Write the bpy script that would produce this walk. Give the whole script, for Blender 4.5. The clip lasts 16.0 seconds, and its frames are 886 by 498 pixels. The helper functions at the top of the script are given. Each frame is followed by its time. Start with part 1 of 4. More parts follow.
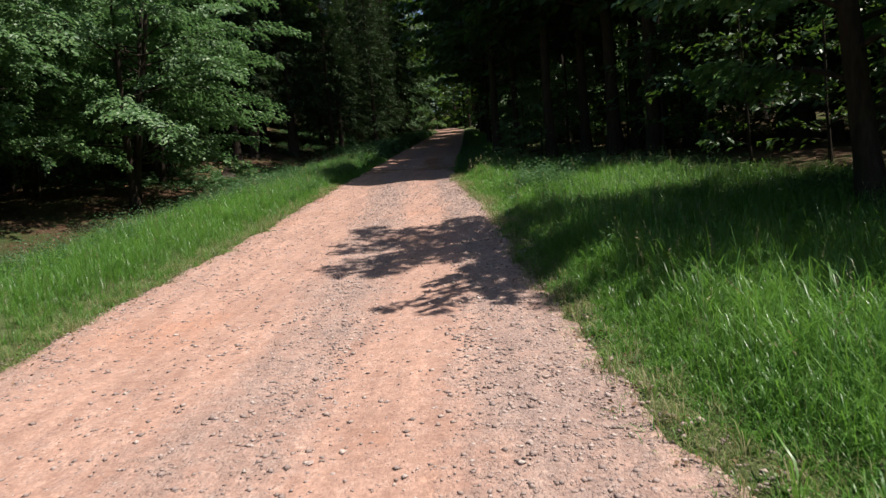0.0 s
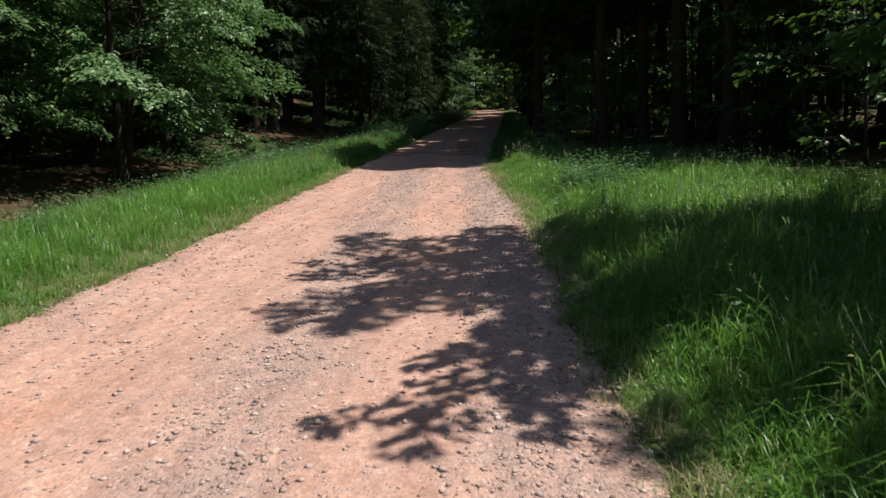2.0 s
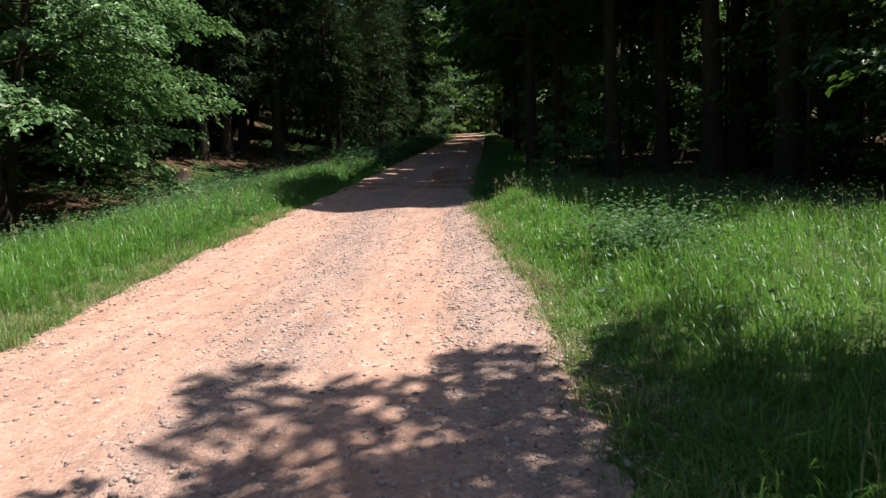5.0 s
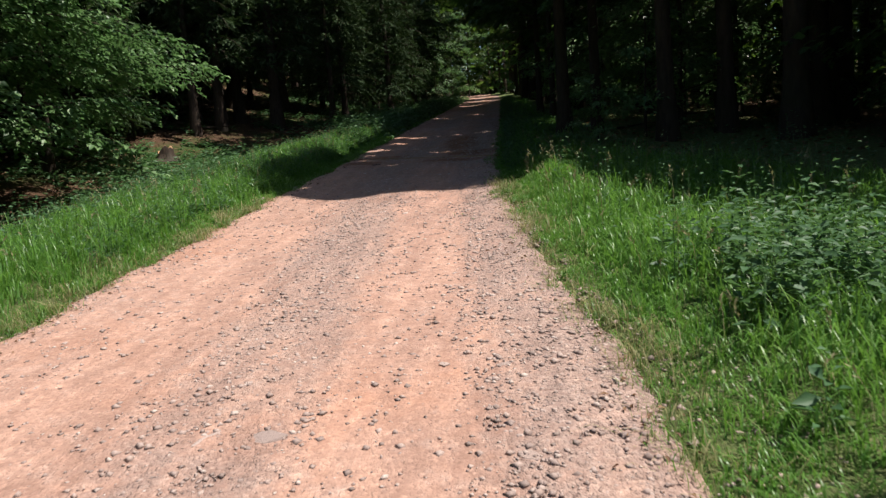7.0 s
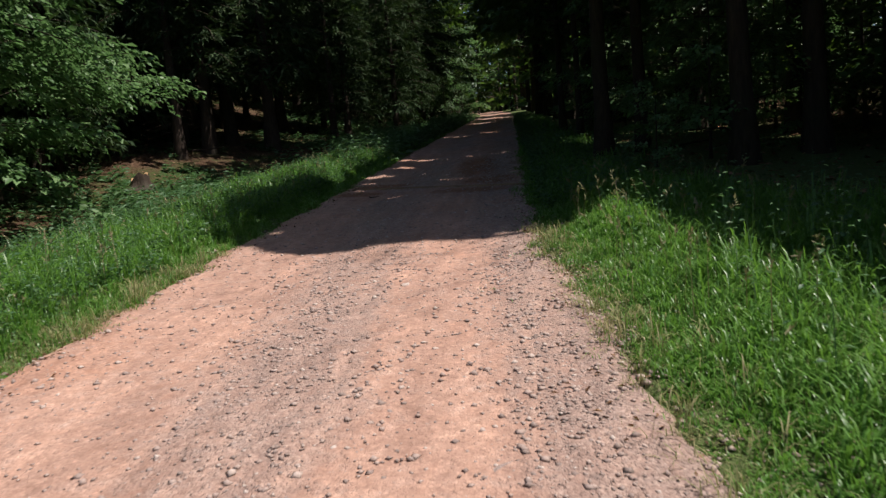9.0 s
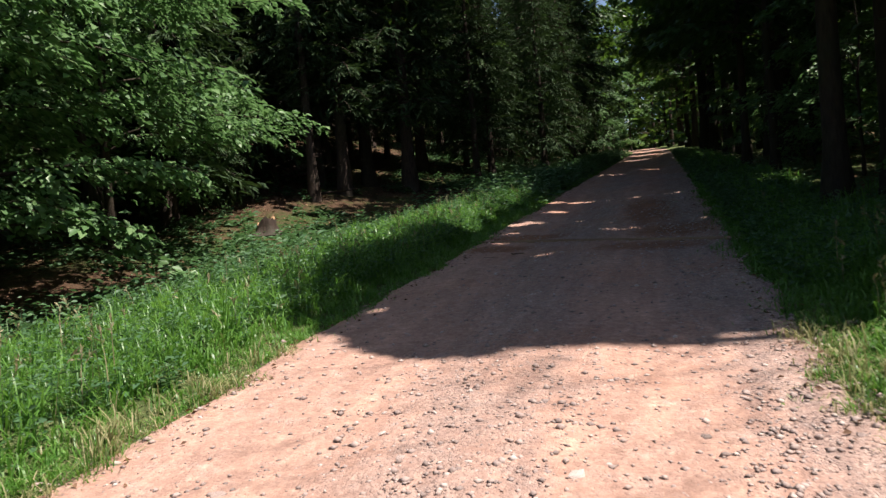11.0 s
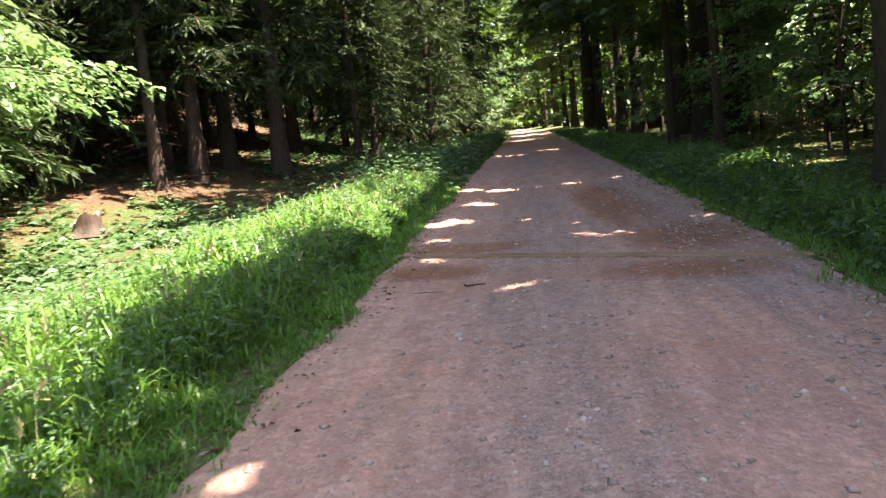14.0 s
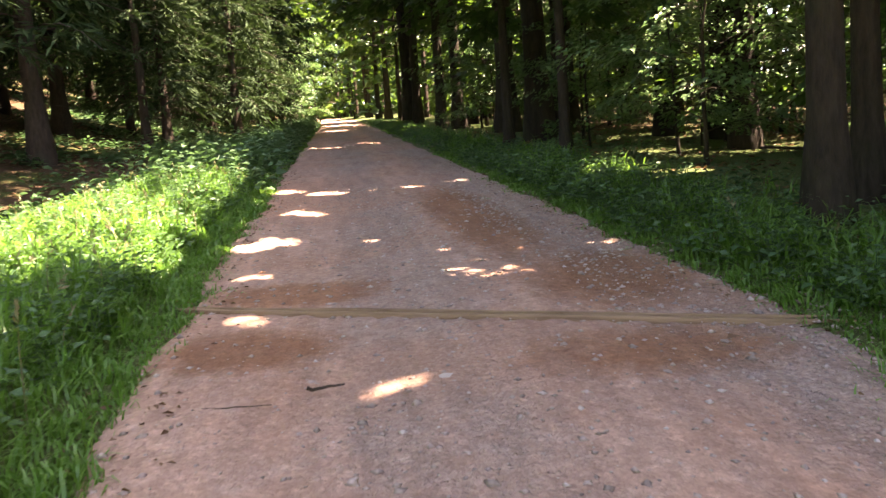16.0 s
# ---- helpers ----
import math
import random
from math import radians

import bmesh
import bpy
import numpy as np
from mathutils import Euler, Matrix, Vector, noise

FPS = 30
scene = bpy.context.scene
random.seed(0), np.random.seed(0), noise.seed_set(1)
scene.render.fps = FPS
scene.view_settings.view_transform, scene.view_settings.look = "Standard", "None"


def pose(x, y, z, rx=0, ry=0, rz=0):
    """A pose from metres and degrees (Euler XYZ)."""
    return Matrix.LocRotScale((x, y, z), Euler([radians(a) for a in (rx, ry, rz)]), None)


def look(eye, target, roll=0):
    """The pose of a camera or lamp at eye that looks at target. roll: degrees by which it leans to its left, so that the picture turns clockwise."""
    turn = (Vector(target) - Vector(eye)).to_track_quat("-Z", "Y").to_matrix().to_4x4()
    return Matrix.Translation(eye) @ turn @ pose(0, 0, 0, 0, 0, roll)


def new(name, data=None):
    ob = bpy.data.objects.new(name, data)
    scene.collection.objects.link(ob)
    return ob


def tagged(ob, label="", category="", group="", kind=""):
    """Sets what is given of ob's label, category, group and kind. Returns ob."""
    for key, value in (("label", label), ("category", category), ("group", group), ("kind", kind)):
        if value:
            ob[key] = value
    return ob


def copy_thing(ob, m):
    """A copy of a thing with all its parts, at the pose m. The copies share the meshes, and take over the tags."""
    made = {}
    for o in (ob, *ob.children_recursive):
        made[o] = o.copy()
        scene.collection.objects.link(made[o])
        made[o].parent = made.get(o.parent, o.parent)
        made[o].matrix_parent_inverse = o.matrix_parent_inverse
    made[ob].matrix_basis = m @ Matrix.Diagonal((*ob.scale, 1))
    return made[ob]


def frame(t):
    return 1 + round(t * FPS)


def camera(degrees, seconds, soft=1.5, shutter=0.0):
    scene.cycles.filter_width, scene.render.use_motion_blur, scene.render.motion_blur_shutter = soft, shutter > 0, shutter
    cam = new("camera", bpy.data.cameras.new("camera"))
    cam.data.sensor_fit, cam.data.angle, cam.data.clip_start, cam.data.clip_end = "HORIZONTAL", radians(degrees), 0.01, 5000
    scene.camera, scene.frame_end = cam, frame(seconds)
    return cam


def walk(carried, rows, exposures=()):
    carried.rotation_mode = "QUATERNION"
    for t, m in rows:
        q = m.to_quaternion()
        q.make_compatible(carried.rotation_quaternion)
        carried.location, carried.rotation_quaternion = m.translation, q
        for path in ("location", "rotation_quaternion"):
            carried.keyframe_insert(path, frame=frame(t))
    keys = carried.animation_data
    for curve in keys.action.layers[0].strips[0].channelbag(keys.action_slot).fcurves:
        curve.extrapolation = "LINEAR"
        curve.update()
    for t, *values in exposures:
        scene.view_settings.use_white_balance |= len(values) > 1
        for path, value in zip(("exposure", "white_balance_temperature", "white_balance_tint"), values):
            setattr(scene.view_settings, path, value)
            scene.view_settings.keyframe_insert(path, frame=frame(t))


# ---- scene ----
cam = camera(64.7, 16.0, 1.4, 0.22)
PATH = [
    (0, (0.989, -1.007, 1.621), (0.889, 0.957, 1.256), -5.2),
    (0.5, (0.998, -0.297, 1.621), (0.919, 1.664, 1.235), -4.6),
    (1, (1.038, 0.467, 1.582), (0.951, 2.422, 1.17), -4.1),
    (1.5, (1.056, 1.181, 1.574), (0.939, 3.133, 1.157), -3.9),
    (2, (1.051, 1.94, 1.514), (0.854, 3.887, 1.103), -2.6),
    (2.5, (1.05, 2.644, 1.537), (0.898, 4.576, 1.045), -1.3),
    (3, (1.011, 3.358, 1.539), (0.83, 5.31, 1.14), -2.1),
    (3.5, (1.001, 4.037, 1.527), (0.907, 6.015, 1.245), -2.4),
    (4, (0.912, 4.721, 1.505), (0.718, 6.695, 1.247), -2.4),
    (4.2, (0.909, 4.985, 1.456), (0.776, 6.957, 1.145), -2.3),
    (6.3, (0.707, 7.692, 1.414), (0.543, 9.647, 1.027), -3.9),
    (6.5, (0.695, 7.965, 1.358), (0.569, 9.912, 0.916), -4.0),
    (7, (0.638, 8.653, 1.369), (0.443, 10.593, 0.924), -5.1),
    (7.5, (0.558, 9.249, 1.323), (0.353, 11.178, 0.834), -5.3),
    (8, (0.502, 9.944, 1.348), (0.272, 11.867, 0.849), -5.9),
    (8.2, (0.465, 10.217, 1.364), (0.243, 12.152, 0.909), -5.9),
    (10.3, (0.047, 13.337, 1.186), (-0.191, 15.287, 0.811), -5.6),
    (10.5, (-0.025, 13.556, 1.214), (-0.423, 15.479, 0.838), -6.5),
    (11, (-0.177, 14.141, 1.198), (-0.79, 16.029, 0.957), -6.7),
    (11.5, (-0.469, 14.689, 1.164), (-1.117, 16.555, 0.852), -4.4),
    (12, (-0.742, 15.275, 1.207), (-1.563, 17.069, 0.881), -5.4),
    (12.3, (-0.785, 15.600, 1.204), (-1.855, 17.273, 0.964), -5.6),
    (12.5, (-0.83, 15.813, 1.198), (-1.779, 17.57, 1.098), -5.9),
    (12.7, (-0.930, 16.010, 1.190), (-1.700, 17.851, 1.054), -5.6),
    (13, (-1.096, 16.305, 1.182), (-1.608, 18.224, 0.948), -5.0),
    (13.5, (-1.291, 16.837, 1.172), (-1.733, 18.768, 0.894), -6.0),
    (14, (-1.439, 17.361, 1.167), (-1.703, 19.315, 0.832), -6.5),
    (14.5, (-1.543, 17.895, 1.174), (-1.7, 19.857, 0.821), -7.3),
    (15, (-1.644, 18.437, 1.15), (-1.698, 20.395, 0.745), -5.7),
    (15.5, (-1.698, 18.973, 1.171), (-1.599, 20.921, 0.732), -4.6),
    (16, (-1.773, 19.504, 1.179), (-1.498, 21.442, 0.77), -3.7),
]

# ---- path: plan coordinates lie on the road's plane, which climbs by CLIMB degrees ----
CLIMB = 6.0
TILT = pose(0, 0, 0, CLIMB, 0, 0)
walk(cam, [(t, TILT @ look(eye, target, roll)) for t, eye, target, roll in PATH],
     [(0, 0.50, 6500, 13), (2.5, 0.48, 6500, 13), (3.5, 0.95, 6500, 12), (4.2, 1.0, 6500, 11), (6.3, 0.58, 6500, 13), (7.0, 0.56, 6500, 13), (8.0, 0.30, 6500, 14), (10.4, 0.6, 6500, 15), (11.5, 1.15, 6600, 17), (12.2, 1.42, 6800, 21), (12.5, 1.9, 7000, 22), (12.8, 2.35, 7200, 22), (13.2, 2.90, 7300, 24), (14.5, 3.30, 7700, 26), (16, 3.7, 8500, 27)])

# ---- world and sun ----
SUN_EL, SUN_AZ = 64.0, 92.0      # azimuth clockwise from the way ahead (+y)
world = bpy.data.worlds.new("sky")
scene.world = world
world.use_nodes = True
wn = world.node_tree
sky = wn.nodes.new("ShaderNodeTexSky")
sky.sky_type, sky.sun_disc = "NISHITA", False
sky.sun_elevation, sky.sun_rotation = radians(SUN_EL), radians(SUN_AZ)
wn.nodes["Background"].inputs[1].default_value = 0.07
wn.links.new(sky.outputs[0], wn.nodes["Background"].inputs[0])
sun = new("sun", bpy.data.lights.new("sun", "SUN"))
sun.data.energy, sun.data.angle, sun.data.color = 5.0, radians(0.53), (1.0, 0.95, 0.87)
_d = Vector((math.sin(radians(SUN_AZ)) * math.cos(radians(SUN_EL)), math.cos(radians(SUN_AZ)) * math.cos(radians(SUN_EL)), math.sin(radians(SUN_EL))))
sun.matrix_world = look(_d * 60, (0, 0, 0))

# ---- materials ----
def ramp(nt, fac, stops):
    n = nt.nodes.new("ShaderNodeValToRGB")
    while len(n.color_ramp.elements) < len(stops):
        n.color_ramp.elements.new(0.5)
    for e, (p, c) in zip(n.color_ramp.elements, stops):
        e.position, e.color = p, (*c, 1)
    nt.links.new(fac, n.inputs[0])
    return n.outputs[0]


def noise_tex(nt, vec, scale, detail=4.0, rough=0.6):
    n = nt.nodes.new("ShaderNodeTexNoise")
    n.inputs["Scale"].default_value, n.inputs["Detail"].default_value, n.inputs["Roughness"].default_value = scale, detail, rough
    nt.links.new(vec, n.inputs["Vector"])
    return n.outputs[0]


def mixc(nt, fac, a, b, mode="MIX"):
    n = nt.nodes.new("ShaderNodeMix")
    n.data_type, n.blend_type = "RGBA", mode
    for sock, v in ((n.inputs[0], fac), (n.inputs[6], a), (n.inputs[7], b)):
        if isinstance(v, (int, float)):
            sock.default_value = v
        elif isinstance(v, tuple):
            sock.default_value = (*v, 1)
        else:
            nt.links.new(v, sock)
    return n.outputs[2]


def mathn(nt, op, a, b=0.0, c=0.0):
    n = nt.nodes.new("ShaderNodeMath")
    n.operation = op
    for sock, v in zip(n.inputs, (a, b, c)):
        if isinstance(v, (int, float)):
            sock.default_value = v
        else:
            nt.links.new(v, sock)
    return n.outputs[0]


def base_mat(name, rough=0.9, spec=0.3):
    m = bpy.data.materials.new(name)
    m.use_nodes = True
    b = m.node_tree.nodes["Principled BSDF"]
    b.inputs["Roughness"].default_value = rough
    b.inputs["Specular IOR Level"].default_value = spec
    tc = m.node_tree.nodes.new("ShaderNodeTexCoord")
    return m, m.node_tree, b, tc.outputs["Object"]


def bump(nt, b, h, strength=0.5, dist=0.02):
    n = nt.nodes.new("ShaderNodeBump")
    n.inputs["Strength"].default_value, n.inputs["Distance"].default_value = strength, dist
    nt.links.new(h, n.inputs["Height"])
    nt.links.new(n.outputs[0], b.inputs["Normal"])


def leaf_mat(name, stops, through_col, trans=0.35, rough=0.42, spec=0.5, big=0.25):
    """Leaves: each island has its own tone; part of the light goes through."""
    m, nt, b, co = base_mat(name, rough, spec)
    g = nt.nodes.new("ShaderNodeNewGeometry")
    n1 = noise_tex(nt, co, 0.9, 2)
    f = mathn(nt, "ADD", mathn(nt, "MULTIPLY", g.outputs["Random Per Island"], 1 - big), mathn(nt, "MULTIPLY", n1, big))
    col = ramp(nt, f, stops)
    nt.links.new(col, b.inputs["Base Color"])
    t = nt.nodes.new("ShaderNodeBsdfTranslucent")
    nt.links.new(mixc(nt, 0.65, col, through_col), t.inputs[0])
    mx = nt.nodes.new("ShaderNodeMixShader")
    mx.inputs[0].default_value = trans
    nt.links.new(b.outputs[0], mx.inputs[1])
    nt.links.new(t.outputs[0], mx.inputs[2])
    nt.links.new(mx.outputs[0], nt.nodes["Material Output"].inputs[0])
    return m


M_BEECH = leaf_mat("beech_leaf", [(0.0, (0.054, 0.118, 0.042)), (0.5, (0.108, 0.205, 0.076)), (0.85, (0.172, 0.285, 0.108)), (1.0, (0.24, 0.36, 0.12))], (0.15, 0.30, 0.09), 0.38, 0.45, 0.42)
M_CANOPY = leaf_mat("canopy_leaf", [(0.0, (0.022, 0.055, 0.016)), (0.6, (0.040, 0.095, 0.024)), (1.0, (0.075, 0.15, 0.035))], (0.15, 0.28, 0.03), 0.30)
M_NEEDLE = leaf_mat("spruce_needle", [(0.0, (0.018, 0.036, 0.016)), (0.6, (0.040, 0.072, 0.031)), (1.0, (0.100, 0.145, 0.070))], (0.08, 0.15, 0.03), 0.15, 0.75, 0.12)
M_GRASS = leaf_mat("grass_blade", [(0.0, (0.038, 0.110, 0.018)), (0.45, (0.082, 0.205, 0.032)), (0.8, (0.145, 0.285, 0.058)), (0.95, (0.27, 0.34, 0.13)), (1.0, (0.42, 0.36, 0.21))], (0.20, 0.42, 0.05), 0.40, 0.4, 0.5, 0.45)
M_WEED = leaf_mat("weed_leaf", [(0.0, (0.040, 0.100, 0.040)), (0.6, (0.072, 0.155, 0.066)), (1.0, (0.145, 0.225, 0.115))], (0.12, 0.25, 0.07), 0.30, 0.5, 0.35)
M_STRAW = leaf_mat("grass_seed_head", [(0.0, (0.16, 0.17, 0.08)), (1.0, (0.36, 0.31, 0.19))], (0.3, 0.3, 0.12), 0.25, 0.7, 0.2)
M_LITTER = leaf_mat("fallen_leaf", [(0.0, (0.07, 0.038, 0.022)), (0.5, (0.15, 0.08, 0.045)), (1.0, (0.32, 0.20, 0.12))], (0.3, 0.16, 0.06), 0.1, 0.7, 0.25)


def bark_mat(name, dark, light, moss, scale=1.0):
    m, nt, b, co = base_mat(name, 0.9, 0.25)
    mp = nt.nodes.new("ShaderNodeMapping")
    mp.inputs["Scale"].default_value = (14 * scale, 14 * scale, 3 * scale)
    nt.links.new(co, mp.inputs[0])
    n = noise_tex(nt, mp.outputs[0], 1.0, 6, 0.7)
    big = noise_tex(nt, co, 0.8, 3)
    col = ramp(nt, n, [(0.3, dark), (0.7, light)])
    col = mixc(nt, ramp(nt, big, [(0.48, (0, 0, 0)), (0.66, (0.7, 0.7, 0.7))]), col, moss)
    nt.links.new(col, b.inputs["Base Color"])
    bump(nt, b, n, 0.8, 0.03)
    return m


M_BARK = bark_mat("beech_bark", (0.018, 0.013, 0.009), (0.056, 0.041, 0.028), (0.032, 0.035, 0.014))
M_SPRUCEBARK = bark_mat("spruce_bark", (0.026, 0.018, 0.014), (0.078, 0.053, 0.039), (0.050, 0.048, 0.034), 1.3)


def road_material():
    m, nt, b, co = base_mat("gravel_track", 0.92, 0.25)
    sx = nt.nodes.new("ShaderNodeSeparateXYZ")
    nt.links.new(co, sx.inputs[0])
    mp = nt.nodes.new("ShaderNodeMapping")
    mp.inputs["Scale"].default_value = (1.0, 0.14, 1.0)
    nt.links.new(co, mp.inputs[0])
    streak = noise_tex(nt, mp.outputs[0], 2.2, 5, 0.65)
    patch = noise_tex(nt, co, 1.1, 4, 0.6)
    fine = noise_tex(nt, co, 42, 4, 0.7)
    mid = noise_tex(nt, co, 9, 5, 0.7)
    # grey gravel lies between the pink wheel tracks and along the outer rim; the tracks bear left with the road
    mid_line = mathn(nt, "ADD", mathn(nt, "MULTIPLY", mathn(nt, "SUBTRACT", sx.outputs[1], 12.0), -0.075), -0.55)
    mid_line = mathn(nt, "MAXIMUM", mid_line, -1.30)
    mid_line = mathn(nt, "MINIMUM", mid_line, -0.20)
    xs = mathn(nt, "ADD", mathn(nt, "SUBTRACT", sx.outputs[0], mid_line), mathn(nt, "MULTIPLY", mathn(nt, "SUBTRACT", streak, 0.5), 0.9))
    band = ramp(nt, mathn(nt, "ADD", mathn(nt, "MULTIPLY", xs, 0.2), 0.5),
                [(0.05, (0.5, 0.5, 0.5)), (0.15, (0.12, 0.12, 0.12)), (0.33, (0.12, 0.12, 0.12)), (0.43, (0.85, 0.85, 0.85)), (0.52, (0.85, 0.85, 0.85)), (0.58, (0.15, 0.15, 0.15)), (0.66, (0.15, 0.15, 0.15)), (0.74, (1, 1, 1))])
    grey = ramp(nt, mathn(nt, "ADD", mathn(nt, "MULTIPLY", band, 0.26), mathn(nt, "ADD", mathn(nt, "MULTIPLY", patch, 0.42), mathn(nt, "MULTIPLY", mid, 0.45))),
                [(0.48, (0, 0, 0)), (0.74, (0.75, 0.75, 0.75))])
    pink = ramp(nt, mid, [(0.25, (0.315, 0.186, 0.138)), (0.55, (0.415, 0.260, 0.198)), (0.8, (0.515, 0.352, 0.282))])
    stone = ramp(nt, fine, [(0.25, (0.175, 0.128, 0.112)), (0.5, (0.30, 0.228, 0.198)), (0.8, (0.49, 0.395, 0.345))])
    col = mixc(nt, grey, pink, stone)
    # redder soil in patches, more of it from y 15 on
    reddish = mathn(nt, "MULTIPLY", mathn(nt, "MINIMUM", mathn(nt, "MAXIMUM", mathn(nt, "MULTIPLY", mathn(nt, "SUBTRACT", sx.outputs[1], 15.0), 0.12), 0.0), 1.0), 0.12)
    red_patches = ramp(nt, mathn(nt, "ADD", noise_tex(nt, co, 0.55, 3), reddish), [(0.56, (0, 0, 0)), (0.70, (0.75, 0.75, 0.75))])
    col = mixc(nt, red_patches, col, mixc(nt, 0.6, col, (0.40, 0.20, 0.125)))
    # wet dark red soil round the water bar and where water ran beyond it
    wet = None
    for px, py, rx, ry_ in ((-2.10, 23.95, 0.55, 0.30), (-0.40, 22.30, 0.60, 0.32), (-0.42, 26.7, 0.42, 2.4), (-0.1, 23.7, 0.55, 0.7), (-2.3, 22.9, 0.4, 0.3)):
        ex = mathn(nt, "DIVIDE", mathn(nt, "SUBTRACT", sx.outputs[0], px), rx)
        ey = mathn(nt, "DIVIDE", mathn(nt, "SUBTRACT", sx.outputs[1], py), ry_)
        q = mathn(nt, "ADD", mathn(nt, "MULTIPLY", ex, ex), mathn(nt, "MULTIPLY", ey, ey))
        wet = q if wet is None else mathn(nt, "MINIMUM", wet, q)
    wet = ramp(nt, mathn(nt, "ADD", mathn(nt, "MULTIPLY", wet, 0.5), mathn(nt, "MULTIPLY", mathn(nt, "SUBTRACT", mathn(nt, "ADD", mid, patch), 1.0), 0.9)), [(0.20, (0.9, 0.9, 0.9)), (0.80, (0, 0, 0))])
    col = mixc(nt, wet, col, mixc(nt, 0.12, (0.25, 0.108, 0.052), col))
    heights = []
    for scale, amount in ((19, 0.20), (44, 0.32), (105, 0.26)):
        vo = nt.nodes.new("ShaderNodeTexVoronoi")
        vo.inputs["Scale"].default_value = scale
        nt.links.new(co, vo.inputs["Vector"])
        sp = nt.nodes.new("ShaderNodeSeparateXYZ")
        nt.links.new(vo.outputs["Color"], sp.inputs[0])
        tone = ramp(nt, sp.outputs[0], [(0.0, (0.30, 0.29, 0.29)), (0.3, (0.45, 0.44, 0.44)), (0.8, (0.56, 0.56, 0.56)), (1.0, (0.80, 0.79, 0.77))])
        col = mixc(nt, amount, col, mixc(nt, 1.0, col, tone, "OVERLAY"))
        rim = ramp(nt, vo.outputs["Distance"], [(0.35, (1, 1, 1)), (0.62, (0, 0, 0))])
        heights.append(mathn(nt, "MULTIPLY", rim, mathn(nt, "MULTIPLY", sp.outputs[1], 1.0)))
    # long pale and dark streaks drawn out by wheels and water
    mp2 = nt.nodes.new("ShaderNodeMapping")
    mp2.inputs["Scale"].default_value = (1.0, 0.10, 1.0)
    nt.links.new(co, mp2.inputs[0])
    drawn = noise_tex(nt, mp2.outputs[0], 6.5, 4, 0.6)
    col = mixc(nt, 0.55, col, mixc(nt, 1.0, col, ramp(nt, drawn, [(0.32, (0.36, 0.35, 0.35)), (0.5, (0.5, 0.5, 0.5)), (0.68, (0.66, 0.65, 0.63))]), "OVERLAY"))
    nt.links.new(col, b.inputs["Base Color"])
    h = mathn(nt, "ADD", mathn(nt, "MULTIPLY", fine, 0.5), mathn(nt, "ADD", heights[1], mathn(nt, "MULTIPLY", heights[2], 0.5)))
    h = mathn(nt, "MULTIPLY", h, ramp(nt, mid, [(0.38, (0.25, 0.25, 0.25)), (0.62, (1, 1, 1))]))
    # packed smooth in the wheel tracks, rough between them
    h = mathn(nt, "MULTIPLY", h, mathn(nt, "ADD", mathn(nt, "MULTIPLY", band, 0.6), 0.3))
    bump(nt, b, h, 0.85, 0.016)
    return m


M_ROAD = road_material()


def stone_material():
    m, nt, b, co = base_mat("loose_stone", 0.85, 0.3)
    g = nt.nodes.new("ShaderNodeNewGeometry")
    o = nt.nodes.new("ShaderNodeObjectInfo")
    f = mathn(nt, "FRACT", mathn(nt, "ADD", g.outputs["Random Per Island"], o.outputs["Random"]))
    col = ramp(nt, f, [(0.0, (0.15, 0.112, 0.105)), (0.3, (0.27, 0.205, 0.19)), (0.6, (0.36, 0.265, 0.235)), (0.85, (0.44, 0.34, 0.305)), (1.0, (0.60, 0.51, 0.46))])
    n = noise_tex(nt, co, 30, 5, 0.7)
    col = mixc(nt, 0.35, col, ramp(nt, n, [(0.3, (0.25, 0.18, 0.14)), (0.7, (0.55, 0.44, 0.37))]))
    nt.links.new(col, b.inputs["Base Color"])
    bump(nt, b, n, 0.5, 0.01)
    return m


M_STONE = stone_material()


def ground_material():
    m, nt, b, co = base_mat("forest_soil", 0.95, 0.15)
    n1, n2, n3 = noise_tex(nt, co, 0.35, 5), noise_tex(nt, co, 5, 5, 0.7), noise_tex(nt, co, 28, 4, 0.75)
    litter = ramp(nt, n3, [(0.3, (0.040, 0.024, 0.015)), (0.55, (0.095, 0.055, 0.033)), (0.8, (0.18, 0.11, 0.065))])
    moss = ramp(nt, n3, [(0.3, (0.020, 0.040, 0.010)), (0.7, (0.060, 0.10, 0.025))])
    col = mixc(nt, ramp(nt, mathn(nt, "ADD", mathn(nt, "MULTIPLY", n1, 0.6), mathn(nt, "MULTIPLY", n2, 0.4)), [(0.46, (0, 0, 0)), (0.58, (0.9, 0.9, 0.9))]), litter, moss)
    sx = nt.nodes.new("ShaderNodeSeparateXYZ")
    nt.links.new(co, sx.inputs[0])
    wob = mathn(nt, "ADD", sx.outputs[0], mathn(nt, "MULTIPLY", mathn(nt, "SUBTRACT", n2, 0.5), 1.6))
    off = mathn(nt, "ABSOLUTE", mathn(nt, "SUBTRACT", wob, 0.6))
    turf = ramp(nt, n3, [(0.3, (0.050, 0.075, 0.024)), (0.52, (0.10, 0.135, 0.046)), (0.75, (0.21, 0.21, 0.10))])
    col = mixc(nt, ramp(nt, mathn(nt, "MULTIPLY", off, 0.1), [(0.52, (0.9, 0.9, 0.9)), (0.66, (0, 0, 0))]), col, turf)
    nt.links.new(col, b.inputs["Base Color"])
    bump(nt, b, mathn(nt, "ADD", n2, n3), 0.8, 0.05)
    return m


M_GROUND = ground_material()


